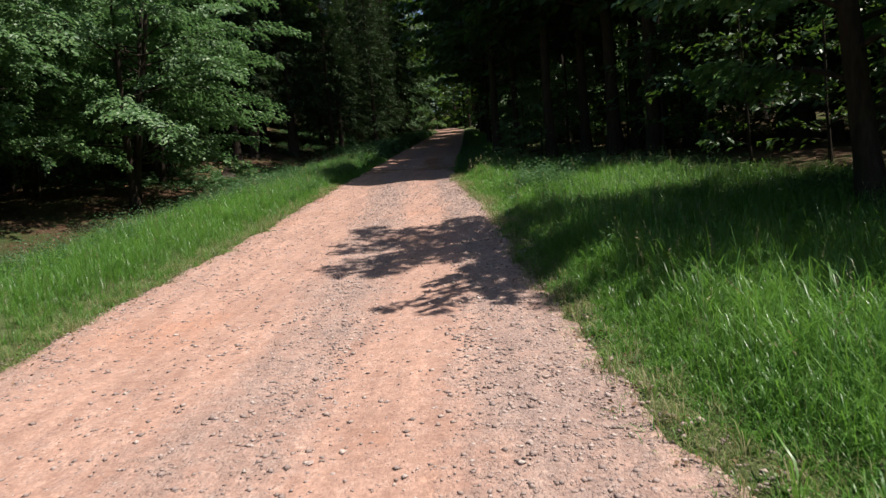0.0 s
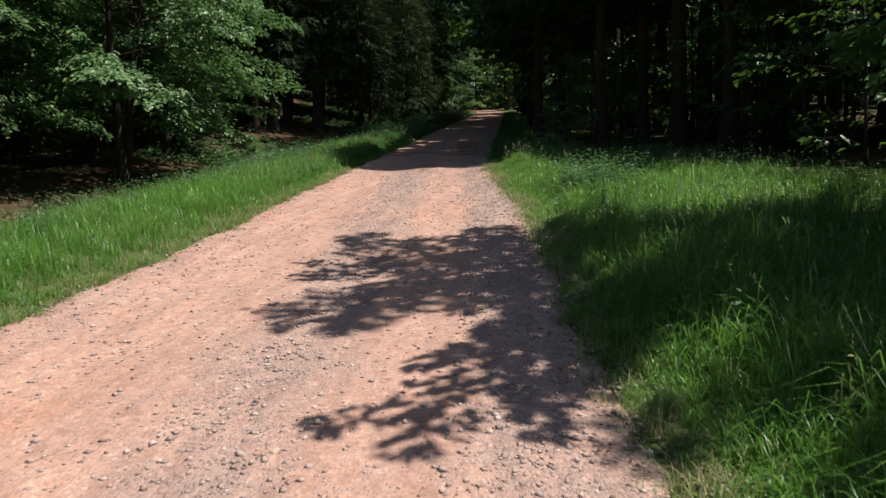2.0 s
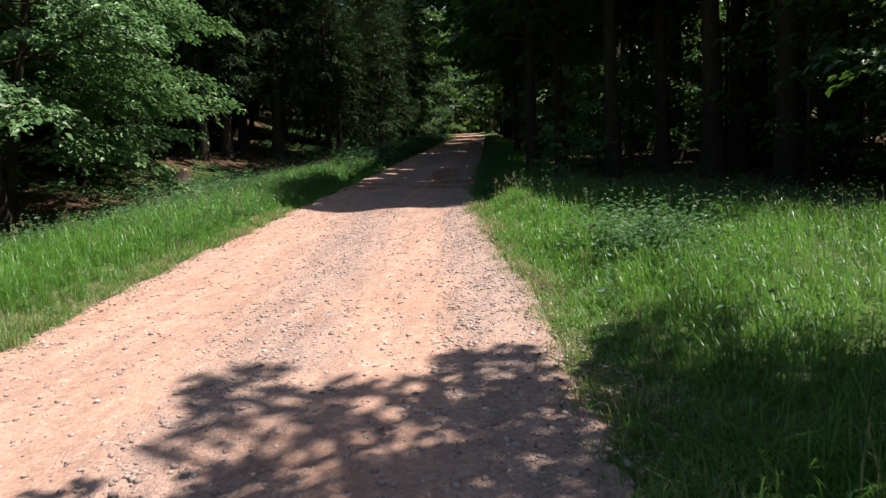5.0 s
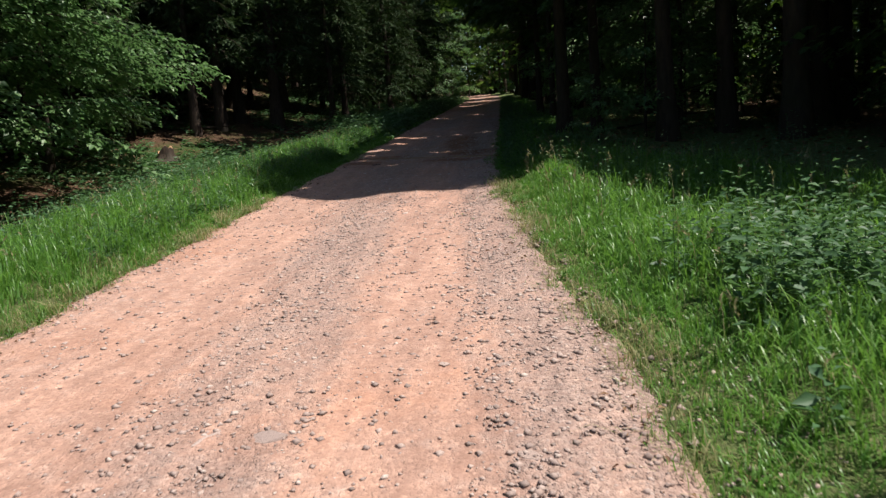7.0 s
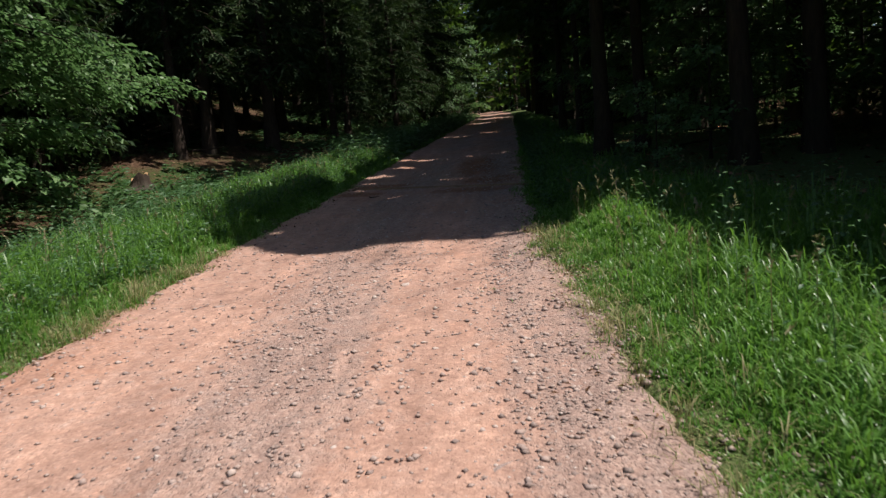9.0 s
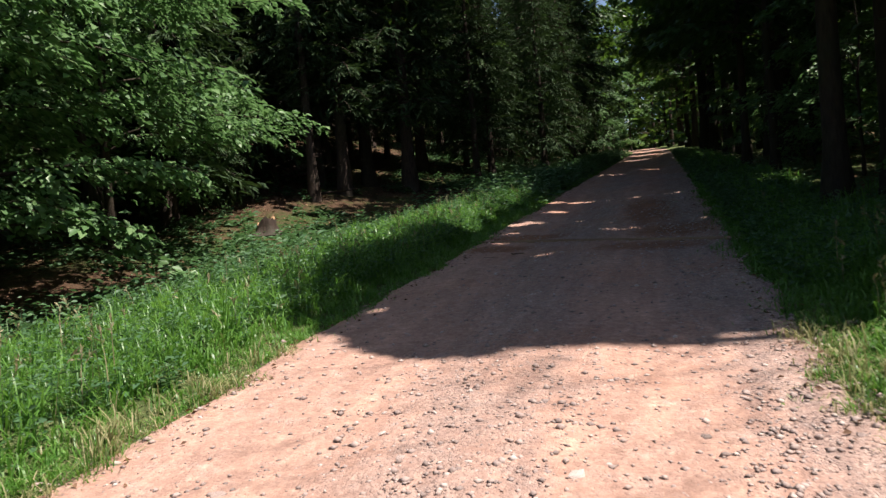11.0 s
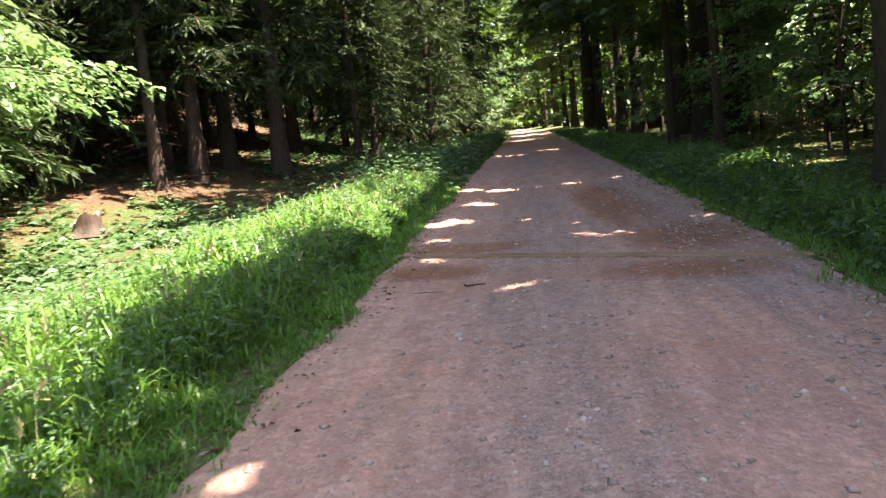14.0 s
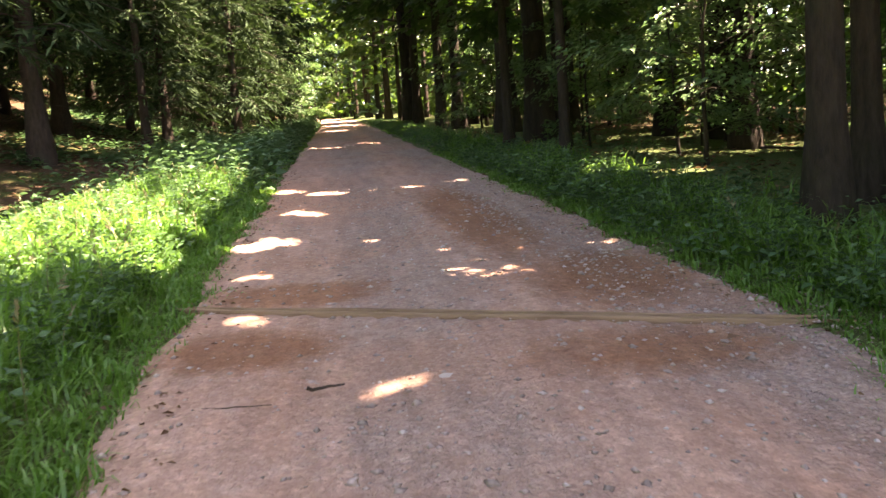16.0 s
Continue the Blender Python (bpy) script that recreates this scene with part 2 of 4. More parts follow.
def wood_material(name, dark, light):
    m, nt, b, co = base_mat(name, 0.85, 0.25)
    mp = nt.nodes.new("ShaderNodeMapping")
    mp.inputs["Scale"].default_value = (3, 40, 40)
    nt.links.new(co, mp.inputs[0])
    n = noise_tex(nt, mp.outputs[0], 1.0, 5, 0.7)
    nt.links.new(ramp(nt, n, [(0.3, dark), (0.7, light)]), b.inputs["Base Color"])
    bump(nt, b, n, 0.6, 0.008)
    return m


M_WOOD = wood_material("weathered_timber", (0.165, 0.098, 0.060), (0.38, 0.245, 0.15))
M_CUT = wood_material("cut_wood", (0.30, 0.17, 0.085), (0.55, 0.36, 0.20))

# ---- geometry helpers ----
rng = np.random.default_rng(7)
CT, ST = math.cos(radians(CLIMB)), math.sin(radians(CLIMB))


def plan(p):
    """Plan points (x, y, height over the road's plane) to the world."""
    p = np.asarray(p, float)
    out = np.empty_like(p)
    out[..., 0], out[..., 1], out[..., 2] = p[..., 0], p[..., 1] * CT - p[..., 2] * ST, p[..., 1] * ST + p[..., 2] * CT
    return out


def sstep(v, a, b):
    u = np.clip((np.asarray(v, float) - a) / (b - a), 0, 1)
    return u * u * (3 - 2 * u)


def edge_left(y):
    y = np.asarray(y, float)
    return -2.78 + 0.03 * np.sin(y * 0.9) + 0.03 * np.sin(y * 2.9 + 1) + 0.02 * np.sin(y * 7.3) + 0.14 * np.exp(-((y - 11) / 2.2) ** 2) - 0.0016 * np.clip(y - 80, 0, 400) ** 2


def edge_right(y):
    y = np.asarray(y, float)
    return np.interp(y, [-20, 1.7, 3.3, 6, 11, 13, 14.6, 18, 22, 26, 40], [2.4, 2.02, 1.78, 1.50, 1.22, 1.02, 0.82, 0.52, 0.46, 0.52, 0.5]) \
        + 0.03 * np.sin(y * 1.7) + 0.02 * np.sin(y * 4.1 + 2) - 0.0016 * np.clip(y - 80, 0, 400) ** 2


def lumps(x, y, s=1.0):
    x, y = np.asarray(x) / s, np.asarray(y) / s
    return (np.sin(1.3 * x + 0.7 * y) + np.sin(2.1 * y - 1.7 * x + 1.1) + np.sin(3.7 * x + 2.9 * y + 0.5) * 0.6 + np.sin(5.3 * y - 4.1 * x) * 0.4) / 3.0


def land(x, y):
    """Height of the ground over the road's plane."""
    x, y = np.asarray(x, float), np.asarray(y, float)
    dl, dr = edge_left(y) - x, x - edge_right(y)
    off = np.maximum(np.maximum(dl, dr), 0)
    h = 0.05 * lumps(x, y, 1.6) * sstep(off, 0.2, 2.0) + 0.25 * lumps(x, y, 9) * sstep(off, 4, 12)
    h = h + 0.10 * sstep(off, 0.1, 0.8)                                   # verge stands a little proud
    h = h - 0.45 * sstep(dl, 1.8, 4.2) * (1 - sstep(dl, 6.0, 9.0)) * sstep(y, 4, 12) * (1 - sstep(y, 30, 42))
    h = h + 0.28 * np.maximum(-x - 6, 0) * sstep(y, 22, 50) * (1 - sstep(-x, 25, 70) * 0.8)
    h = h + 0.045 * lumps(x, y, 0.2) * np.exp(-(np.maximum(dl, dr) / 0.28) ** 2)   # ragged rim
    deep = np.minimum(-dl, -dr)
    return h - 0.10 * sstep(deep, -0.12, 0.35)


def np_mesh(name, verts, faces, mat, smooth=False):
    """A mesh from arrays; faces is one (n, 3) or (n, 4) array or a list of such."""
    me = bpy.data.meshes.new(name)
    faces = faces if isinstance(faces, list) else [faces]
    me.vertices.add(len(verts))
    me.vertices.foreach_set("co", np.ascontiguousarray(verts, np.float32).ravel())
    idx = np.concatenate([f.ravel() for f in faces]).astype(np.int32)
    sizes = np.concatenate([np.full(len(f), f.shape[1]) for f in faces]).astype(np.int32)
    starts = np.concatenate([[0], np.cumsum(sizes)[:-1]]).astype(np.int32)
    me.loops.add(len(idx))
    me.loops.foreach_set("vertex_index", idx)
    me.polygons.add(len(sizes))
    me.polygons.foreach_set("loop_start", starts)
    if smooth:
        me.polygons.foreach_set("use_smooth", np.ones(len(sizes), bool))
    me.update(calc_edges=True)
    me.materials.append(mat)
    return me


def hang(name, me, parent, label="", kind=""):
    ob = new(name, me)
    ob.parent = parent
    return tagged(ob, label, kind=kind)


def unit(v):
    return v / np.maximum(np.linalg.norm(v, axis=-1, keepdims=True), 1e-9)


def leaves_np(c, d, nrm, size, width=0.55, fold=0.12):
    """Folded leaves: base, two sides, tip."""
    n = len(c)
    d = unit(d)
    side = unit(np.cross(d, nrm))
    up = np.cross(side, d)
    s = np.asarray(size).reshape(-1, 1) * np.ones((n, 1))
    v = np.empty((n, 4, 3))
    v[:, 0], v[:, 2] = c, c + d * s - up * s * fold
    mid = c + d * s * 0.48
    v[:, 1], v[:, 3] = mid + side * s * width * 0.5 + up * s * fold, mid - side * s * width * 0.5 + up * s * fold
    k = np.arange(n)[:, None] * 4
    return v.reshape(-1, 3), np.concatenate([k + np.array([[0, 1, 2]]), k + np.array([[0, 2, 3]])])


def tube(points, radii, sides=6):
    pts, radii = np.asarray(points, float), np.asarray(radii, float)
    t = unit(np.gradient(pts, axis=0))
    ref = np.where(np.abs(t[:, 2:3]) > 0.9, np.array([[1.0, 0, 0]]), np.array([[0, 0, 1.0]]))
    a = unit(np.cross(t, ref))
    b = np.cross(t, a)
    ang = np.linspace(0, 2 * np.pi, sides, endpoint=False)
    ring = pts[:, None] + radii[:, None, None] * (np.cos(ang)[None, :, None] * a[:, None] + np.sin(ang)[None, :, None] * b[:, None])
    n = len(pts)
    i, j = np.meshgrid(np.arange(n - 1), np.arange(sides), indexing="ij")
    f = np.stack([i * sides + j, i * sides + (j + 1) % sides, (i + 1) * sides + (j + 1) % sides, (i + 1) * sides + j], -1).reshape(-1, 4)
    return ring.reshape(-1, 3), f


def join(pieces):
    vs, fs, k = [], [], 0
    for v, f in pieces:
        vs.append(v)
        fs.append(f + k)
        k += len(v)
    return np.concatenate(vs), np.concatenate(fs)


# ---- ground and road ----
def graded(lo, hi, near_lo, near_hi, step, growth=1.25):
    vals = list(np.arange(near_lo, near_hi + step / 2, step))
    s, v = step, near_hi
    while v < hi:
        s *= growth
        v += s
        vals.append(v)
    s, v = step, near_lo
    while v > lo:
        s *= growth
        v -= s
        vals.insert(0, v)
    return np.array(vals)


def grid_faces(ny, nx):
    i, j = np.meshgrid(np.arange(ny - 1), np.arange(nx - 1), indexing="ij")
    return np.stack([i * nx + j, i * nx + j + 1, (i + 1) * nx + j + 1, (i + 1) * nx + j], -1).reshape(-1, 4)


gx, gy = graded(-900, 900, -14, 9, 0.18), graded(-600, 1500, -2, 40, 0.2)
GX, GY = np.meshgrid(gx, gy)
ground = new("ground", np_mesh("ground", plan(np.stack([GX, GY, land(GX, GY)], -1).reshape(-1, 3)), grid_faces(len(gy), len(gx)), M_GROUND, True))
tagged(ground, "brown forest floor of soil, moss and leaf litter", "ground", kind="structure")

ry = np.concatenate([np.arange(-14, 34, 0.075), np.arange(34, 70, 0.3), np.arange(70, 160, 1.0)])
u = np.linspace(0, 1, 60)
RL, RR = edge_left(ry) - 0.25, edge_right(ry) + 0.25
RX = RL[:, None] + (RR - RL)[:, None] * u
RY = np.repeat(ry[:, None], len(u), 1)


def road_z(x, y):
    """Height of the track's surface: faint humps and wheel tracks, sunk along the water bar and at the rims."""
    z = 0.010 * lumps(x, y, 0.45) + 0.014 * np.cos((x + 0.9) * 3.6)
    bar = np.abs((x + 3.0) * 1.66 + (y - 24.06) * 3.85) / math.hypot(1.66, 3.85)
    z = z * sstep(bar, 0.03, 0.25) - 0.035 * (1 - sstep(bar, 0.02, 0.07))
    return z - 0.13 * sstep(np.maximum(edge_left(y) - x, x - edge_right(y)), -0.05, 0.25)


RZ = road_z(RX, RY) + rng.normal(0, 0.003, RX.shape)
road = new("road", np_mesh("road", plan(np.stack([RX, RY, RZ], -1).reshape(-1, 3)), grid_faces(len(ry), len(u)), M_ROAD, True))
tagged(road, "pinkish sandy forest track with grey gravel", "road", kind="structure")


def stones_np(xs, ys, size, sink=0.25):
    """Angular pebbles: a squashed, jittered octahedron cut to eight facets."""
    n = len(xs)
    base = np.array([[1, 0, 0], [0.2, 1, 0.1], [-1, 0.1, 0], [0, -1, 0], [0.1, 0, 0.75], [0, 0, -0.6]], float)
    tri = np.array([[0, 1, 4], [1, 2, 4], [2, 3, 4], [3, 0, 4], [1, 0, 5], [2, 1, 5], [3, 2, 5], [0, 3, 5]])
    v = base[None] * (1 + rng.normal(0, 0.22, (n, 6, 3)))
    a = rng.uniform(0, 6.283, n)
    ca, sa = np.cos(a)[:, None], np.sin(a)[:, None]
    v = np.stack([v[..., 0] * ca - v[..., 1] * sa, v[..., 0] * sa + v[..., 1] * ca, v[..., 2] * rng.uniform(0.5, 0.95, n)[:, None]], -1) * np.asarray(size)[:, None, None]
    v[..., 0] += xs[:, None]
    v[..., 1] += ys[:, None]
    v[..., 2] += (np.maximum(road_z(xs, ys), land(xs, ys)) + np.asarray(size) * sink)[:, None]
    return v.reshape(-1, 3), (np.arange(n)[:, None, None] * 6 + tri).reshape(-1, 3)


def coarse(x, y):
    """How much loose gravel lies at a place: most between the wheel tracks and along the outer rim."""
    d = np.asarray(x) - np.clip(-0.55 - 0.075 * (np.asarray(y) - 12.0), -1.30, -0.20)
    much = 0.22 + 0.55 * np.exp(-((d + 0.1) / 0.42) ** 2) + 0.85 * sstep(d, 0.75, 1.2) + 0.30 * (1 - sstep(d, -2.2, -1.7))
    return much * (1 - 0.6 * sstep(y, 16.5, 20))


def gravel():
    n = 190000
    ys = np.where(rng.random(n) < 0.12, rng.uniform(30, 60, n), -1.5 + 31.5 * rng.random(n))
    el, er = edge_left(ys), edge_right(ys)
    xs = el + (er - el) * rng.uniform(-0.03, 1.12, n)
    keep = rng.random(n) < coarse(xs, ys) * np.clip(0.75 + 0.6 * lumps(xs * 3, ys * 0.6, 0.8), 0.15, 1.2) * (1 - 0.7 * sstep((xs - el) / (er - el), 1.03, 1.12))
    xs, ys = xs[keep], ys[keep]
    size = np.clip(rng.lognormal(math.log(0.0085), 0.58, len(xs)), 0.0035, 0.025)
    v, f = stones_np(xs, ys, size, 0.02)
    g = new("gravel", np_mesh("gravel", plan(v), f, M_STONE))
    tagged(g, "loose grey and pink gravel strewn over the track", "gravel", kind="stuff")


gravel()


def loose_stones():
    shapes = []
    for k in range(7):
        bm = bmesh.new()
        bmesh.ops.create_icosphere(bm, subdivisions=1, radius=1.0)
        r = random.Random(k)
        for vert in bm.verts:
            vert.co *= r.uniform(0.5, 1.25)
            vert.co.z *= 0.34
            vert.co.x *= 1.2
        me = bpy.data.meshes.new("stone")
        bm.to_mesh(me)
        bm.free()
        me.materials.append(M_STONE)
        shapes.append(me)
    r = random.Random(5)
    for k in range(240):
        y = r.uniform(0.5, 27)
        t = r.random() if r.random() < 0.88 else 1 - abs(r.gauss(0, 0.06))
        x = float(edge_left(y) + (edge_right(y) - edge_left(y)) * t)
        s = min(0.05, 0.0115 * math.exp(r.gauss(0.15, 0.42)))
        ob = new("stone", shapes[k % 7])
        p = plan([x, y, float(road_z(x, y)) + s * 0.02])
        ob.matrix_world = Matrix.Translation(p) @ TILT @ pose(0, 0, 0, 0, 0, r.uniform(0, 360)) @ Matrix.Diagonal((s, s, s, 1))
        tagged(ob, "angular pinkish grey stone lying on the gravel", "stone", "loose stones on the track")
    for k, (x, y, s) in enumerate(((-0.48, 11.30, 0.10), (-0.72, 11.27, 0.065), (-1.72, 12.66, 0.055), (0.66, 11.04, 0.055), (0.58, 11.95, 0.05), (-0.9, 8.1, 0.05), (-2.6, 2.9, 0.09), (-0.2, 9.6, 0.045), (0.2, 13.8, 0.05))):
        ob = new("stone", shapes[(k * 3) % 7])
        p = plan([x, y, float(road_z(x, y)) - s * 0.05])
        ob.matrix_world = Matrix.Translation(p) @ TILT @ pose(0, 0, 0, 0, 0, k * 50) @ Matrix.Diagonal((s, s * 0.7, s * 0.45, 1))
        tagged(ob, "flat pale stone bedded in the track's surface", "stone", "flat stones in the track")


loose_stones()

# ---- water bar across the track, stick ----
def box_np(lo, hi):
    x0, y0, z0 = lo
    x1, y1, z1 = hi
    v = np.array([[x0, y0, z0], [x1, y0, z0], [x1, y1, z0], [x0, y1, z0], [x0, y0, z1], [x1, y0, z1], [x1, y1, z1], [x0, y1, z1]])
    return v, np.array([[0, 3, 2, 1], [4, 5, 6, 7], [0, 1, 5, 4], [1, 2, 6, 5], [2, 3, 7, 6], [3, 0, 4, 7]])


def rail_np(length, y0, width, z0, z1, seed):
    """A worn timber rail with a wavering upper edge."""
    r = np.random.default_rng(seed)
    n = 46
    xs = np.linspace(0, length, n)
    w = r.normal(0, 0.004, (n, 4)).cumsum(0) * 0.35
    prof = [(y0, z0), (y0 + width, z0), (y0 + width, z1 - 0.008), (y0 + width * 0.75, z1), (y0 + width * 0.25, z1), (y0, z1 - 0.008)]
    v = np.array([[[x, py + w[i, 0], pz + (w[i, 1] if pz > z0 else 0)] for py, pz in prof] for i, x in enumerate(xs)])
    i, j = np.meshgrid(np.arange(n - 1), np.arange(6), indexing="ij")
    f = np.stack([i * 6 + j, i * 6 + (j + 1) % 6, (i + 1) * 6 + (j + 1) % 6, (i + 1) * 6 + j], -1).reshape(-1, 4)
    return v.reshape(-1, 3), f


def water_bar():
    a, b = np.array([-3.0, 24.06]), np.array([0.85, 22.40])
    d = b - a
    root = new("water_bar")
    root.matrix_world = Matrix.Translation(plan([a[0], a[1], 0])) @ TILT @ pose(0, 0, 0, 0, 0, math.degrees(math.atan2(d[1], d[0])))
    tagged(root, "narrow wooden drainage channel set across the gravel track", "drain")
    ln = float(np.hypot(*d))
    hang("rail", np_mesh("rail", *rail_np(ln, -0.044, 0.024, -0.12, 0.014, 1), M_WOOD), root)
    hang("rail", np_mesh("rail", *rail_np(ln, 0.020, 0.018, -0.12, 0.009, 2), M_WOOD), root)
    hang("channel_bed", np_mesh("channel_bed", *rail_np(ln, -0.020, 0.040, -0.12, -0.012, 3), M_GROUND), root, "silted channel bed")


water_bar()


def stick(x, y, z, ang, length, rad, name, label, seed):
    r = np.random.default_rng(seed)
    t = np.linspace(0, 1, 9)
    pts = np.stack([t * length - length / 2, r.normal(0, length * 0.012, 9).cumsum(), rad * 0.8 + np.abs(r.normal(0, rad * 0.4, 9))], -1)
    ob = new(name, np_mesh(name, *tube(pts, rad * (1 - 0.5 * t), 6), M_SPRUCEBARK, True))
    ob.matrix_world = Matrix.Translation(plan([x, y, z])) @ TILT @ pose(0, 0, 0, 0, 0, ang)
    tagged(ob, label, "stick")


stick(-2.28, 22.3, 0.005, -8, 0.3, 0.003, "twig", "thin bare twig lying on the gravel", 9)
stick(-1.91, 22.37, 0.012, 12, 0.16, 0.009, "stick", "short dark stick lying on the gravel", 3)

# ---- grass and weeds ----
def blades_np(x, y, h, w, lean):
    n = len(x)
    a = rng.uniform(0, 6.283, n)
    d = np.stack([np.cos(a), np.sin(a), np.zeros(n)], -1)
    s = np.stack([-np.sin(a), np.cos(a), np.zeros(n)], -1)
    b = plan(np.stack([x, y, land(x, y) - 0.02], -1))
    h, w, lean = h[:, None], w[:, None], lean[:, None]
    up = np.array([[0, 0, 1.0]])
    mid = b + up * h * 0.62 + d * h * lean * 0.35
    tip = b + up * h * (1 - 0.42 * lean) + d * h * lean
    v = np.stack([b - s * w, b + s * w, mid - s * w * 0.8, mid + s * w * 0.8, tip], 1).reshape(-1, 3)
    k = np.arange(n)[:, None] * 5
    return v, [k + np.array([[0, 1, 3, 2]]), k + np.array([[2, 3, 4]])]


def arched_np(x, y, h, w, lean):
    """Grass blades that rise and bend over: base, two joints and a tip."""
    n = len(x)
    a = rng.uniform(0, 6.283, n)
    d = np.stack([np.cos(a), np.sin(a), np.zeros(n)], -1)
    s = np.stack([-np.sin(a), np.cos(a), np.zeros(n)], -1)
    b = plan(np.stack([x, y, land(x, y) - 0.02], -1))
    h, w, lean = h[:, None], w[:, None], lean[:, None]
    up = np.array([[0, 0, 1.0]])
    rows = [b - s * w, b + s * w]
    for t, k in ((0.45, 1.0), (0.78, 0.75)):
        q = b + up * h * (t - 0.40 * lean * t ** 3) + d * h * lean * 0.75 * t ** 2
        rows += [q - s * w * k, q + s * w * k]
    rows.append(b + up * h * (1 - 0.52 * lean) + d * h * lean * 0.85)
    k = np.arange(n)[:, None] * 7
    return np.stack(rows, 1).reshape(-1, 3), [k + np.array([[0, 1, 3, 2]]), k + np.array([[2, 3, 5, 4]]), k + np.array([[4, 5, 6]])]


def grass_patch(name, n, area, height, label, width=0.0036, clump=9, mat=M_GRASS):
    """area(m) gives tuft places; height(x, y) the blades' length there."""
    tx, ty = area(n // clump)
    x = np.repeat(tx, clump) + rng.normal(0, 0.035, len(tx) * clump)
    y = np.repeat(ty, clump) + rng.normal(0, 0.035, len(tx) * clump)
    tuft = np.repeat(np.clip(rng.lognormal(0, 0.26, len(tx)), 0.5, 1.45), clump)
    h = height(x, y) * tuft * rng.uniform(0.45, 1.15, len(x))
    far = np.clip(y / 14, 0.8, 3.2)
    v, f = arched_np(x, y, h, width * rng.uniform(0.5, 1.4, len(x)) * far, 0.15 + 1.15 * rng.random(len(x)) ** 0.8)
    tagged(new(name, np_mesh(name, v, f, mat)), label, "grass", kind="stuff")


def forest_edge(y):
    """Where the clearing ends and the wood begins, to the right of the track."""
    return np.interp(y, [-10, 4, 7, 9.4, 12.9, 15.4, 18, 21, 60], [12, 10.0, 9.2, 8.2, 6.2, 4.4, 2.9, 2.0, 2.0])


def verge_end(y):
    """How far to the left the verge's plants reach before the dark under the bushes."""
    return np.interp(y, [8, 15.8, 17.5, 21.8, 24.3, 27, 31, 60], [-10, -8.2, -6.4, -6.6, -7.2, -9, -10, -12])


def area_left(m):
    y = np.concatenate([rng.uniform(1.5, 32, int(m * 0.86)), rng.uniform(32, 75, m - int(m * 0.86))])
    dist = np.abs(rng.normal(0, 1.0, m)) * np.interp(y, [0, 12, 24, 34, 75], [3.2, 2.4, 1.25, 1.2, 1.0]) ** 1.0
    x = edge_left(y) - 0.02 - dist + rng.normal(0, 0.07, m)
    keep = (dist < np.interp(y, [0, 14, 24, 34], [7.5, 5, 3.6, 3.0])) & (x > verge_end(y)) & (lumps(x, y, 0.5) + rng.normal(0, 0.5, m) > -0.75)
    return x[keep], y[keep]


def area_right(m):
    y = np.concatenate([rng.uniform(0.2, 8, int(m * 0.46)), rng.uniform(8, 20, int(m * 0.47)), rng.uniform(20, 60, m - int(m * 0.46) - int(m * 0.47))])
    wide = forest_edge(y) - edge_right(y)
    uu = rng.random(m) ** 2.0
    x = edge_right(y) + 0.06 + 0.13 * (1 + lumps(y, y * 0.4, 0.35)) + uu * wide + rng.normal(0, 0.06, m)
    keep = lumps(x, y, 0.55) + rng.normal(0, 0.5, m) > -0.85
    return x[keep], y[keep]


def h_left(x, y):
    return 0.08 + (0.29 - 0.06 * sstep(y, 13, 18)) * sstep(edge_left(y) - x, 0.02, 0.7) + 0.05 * lumps(x, y, 0.8)


def h_right(x, y):
    return 0.07 + (0.36 - 0.15 * sstep(y, 6, 11)) * sstep(x - edge_right(y), 0.10, 1.0) + 0.06 * lumps(x, y, 0.8)


grass_patch("grass", 125000, area_left, h_left, "lush green meadow grass along the track's verge")
grass_patch("grass", 180000, area_right, h_right, "tall lush green grass of a small clearing")


def area_shaded(m):
    y = rng.uniform(18.5, 36, m)
    return edge_right(y) + 0.03 + np.abs(rng.normal(0, 0.6, m)), y


grass_patch("grass", 17000, area_shaded, lambda x, y: 0.10 + 0.18 * sstep(x - edge_right(y), 0.05, 0.6), "soft green grass along the shaded verge")


def area_behind(m):
    y = rng.uniform(-9, 1.6, m)
    left = rng.random(m) < 0.5
    off = 0.05 + np.abs(rng.normal(0, 1.8, m))
    return np.where(left, edge_left(y) - off, edge_right(y) + off), y


grass_patch("grass", 26000, area_behind, lambda x, y: np.full(len(x), 0.28), "green verge grass behind the walk's start", 0.005)


def fringe_area(m):
    y = rng.uniform(0.5, 30, m)
    left = rng.random(m) < 0.5
    off = rng.normal(-0.08, 0.19, m)
    return np.where(left, edge_left(y) + 0.04 + off * 0.8, edge_right(y) - off * 1.5), y


grass_patch("grass", 56000, fringe_area, lambda x, y: 0.10 + 0.05 * lumps(x, y, 0.3), "short sparse grass creeping onto the gravel", 0.0028, 12)


M_DRY = leaf_mat("dry_grass_blade", [(0.0, (0.12, 0.16, 0.05)), (0.5, (0.25, 0.25, 0.11)), (1.0, (0.45, 0.38, 0.22))], (0.35, 0.34, 0.14), 0.35, 0.6, 0.3)


def dry_rim(m):
    y = rng.uniform(0.8, 18.5, m)
    left = rng.random(m) < 0.5
    off = np.abs(rng.normal(0.0, 0.26, m)) - 0.12
    return np.where(left, edge_left(y) - off * 0.9, edge_right(y) + off), y


grass_patch("dry_grass", 15000, dry_rim, lambda x, y: 0.16 + 0.06 * lumps(x, y, 0.3), "thin dry straw-coloured grass along the gravel's rim", 0.0022, 10, M_DRY)


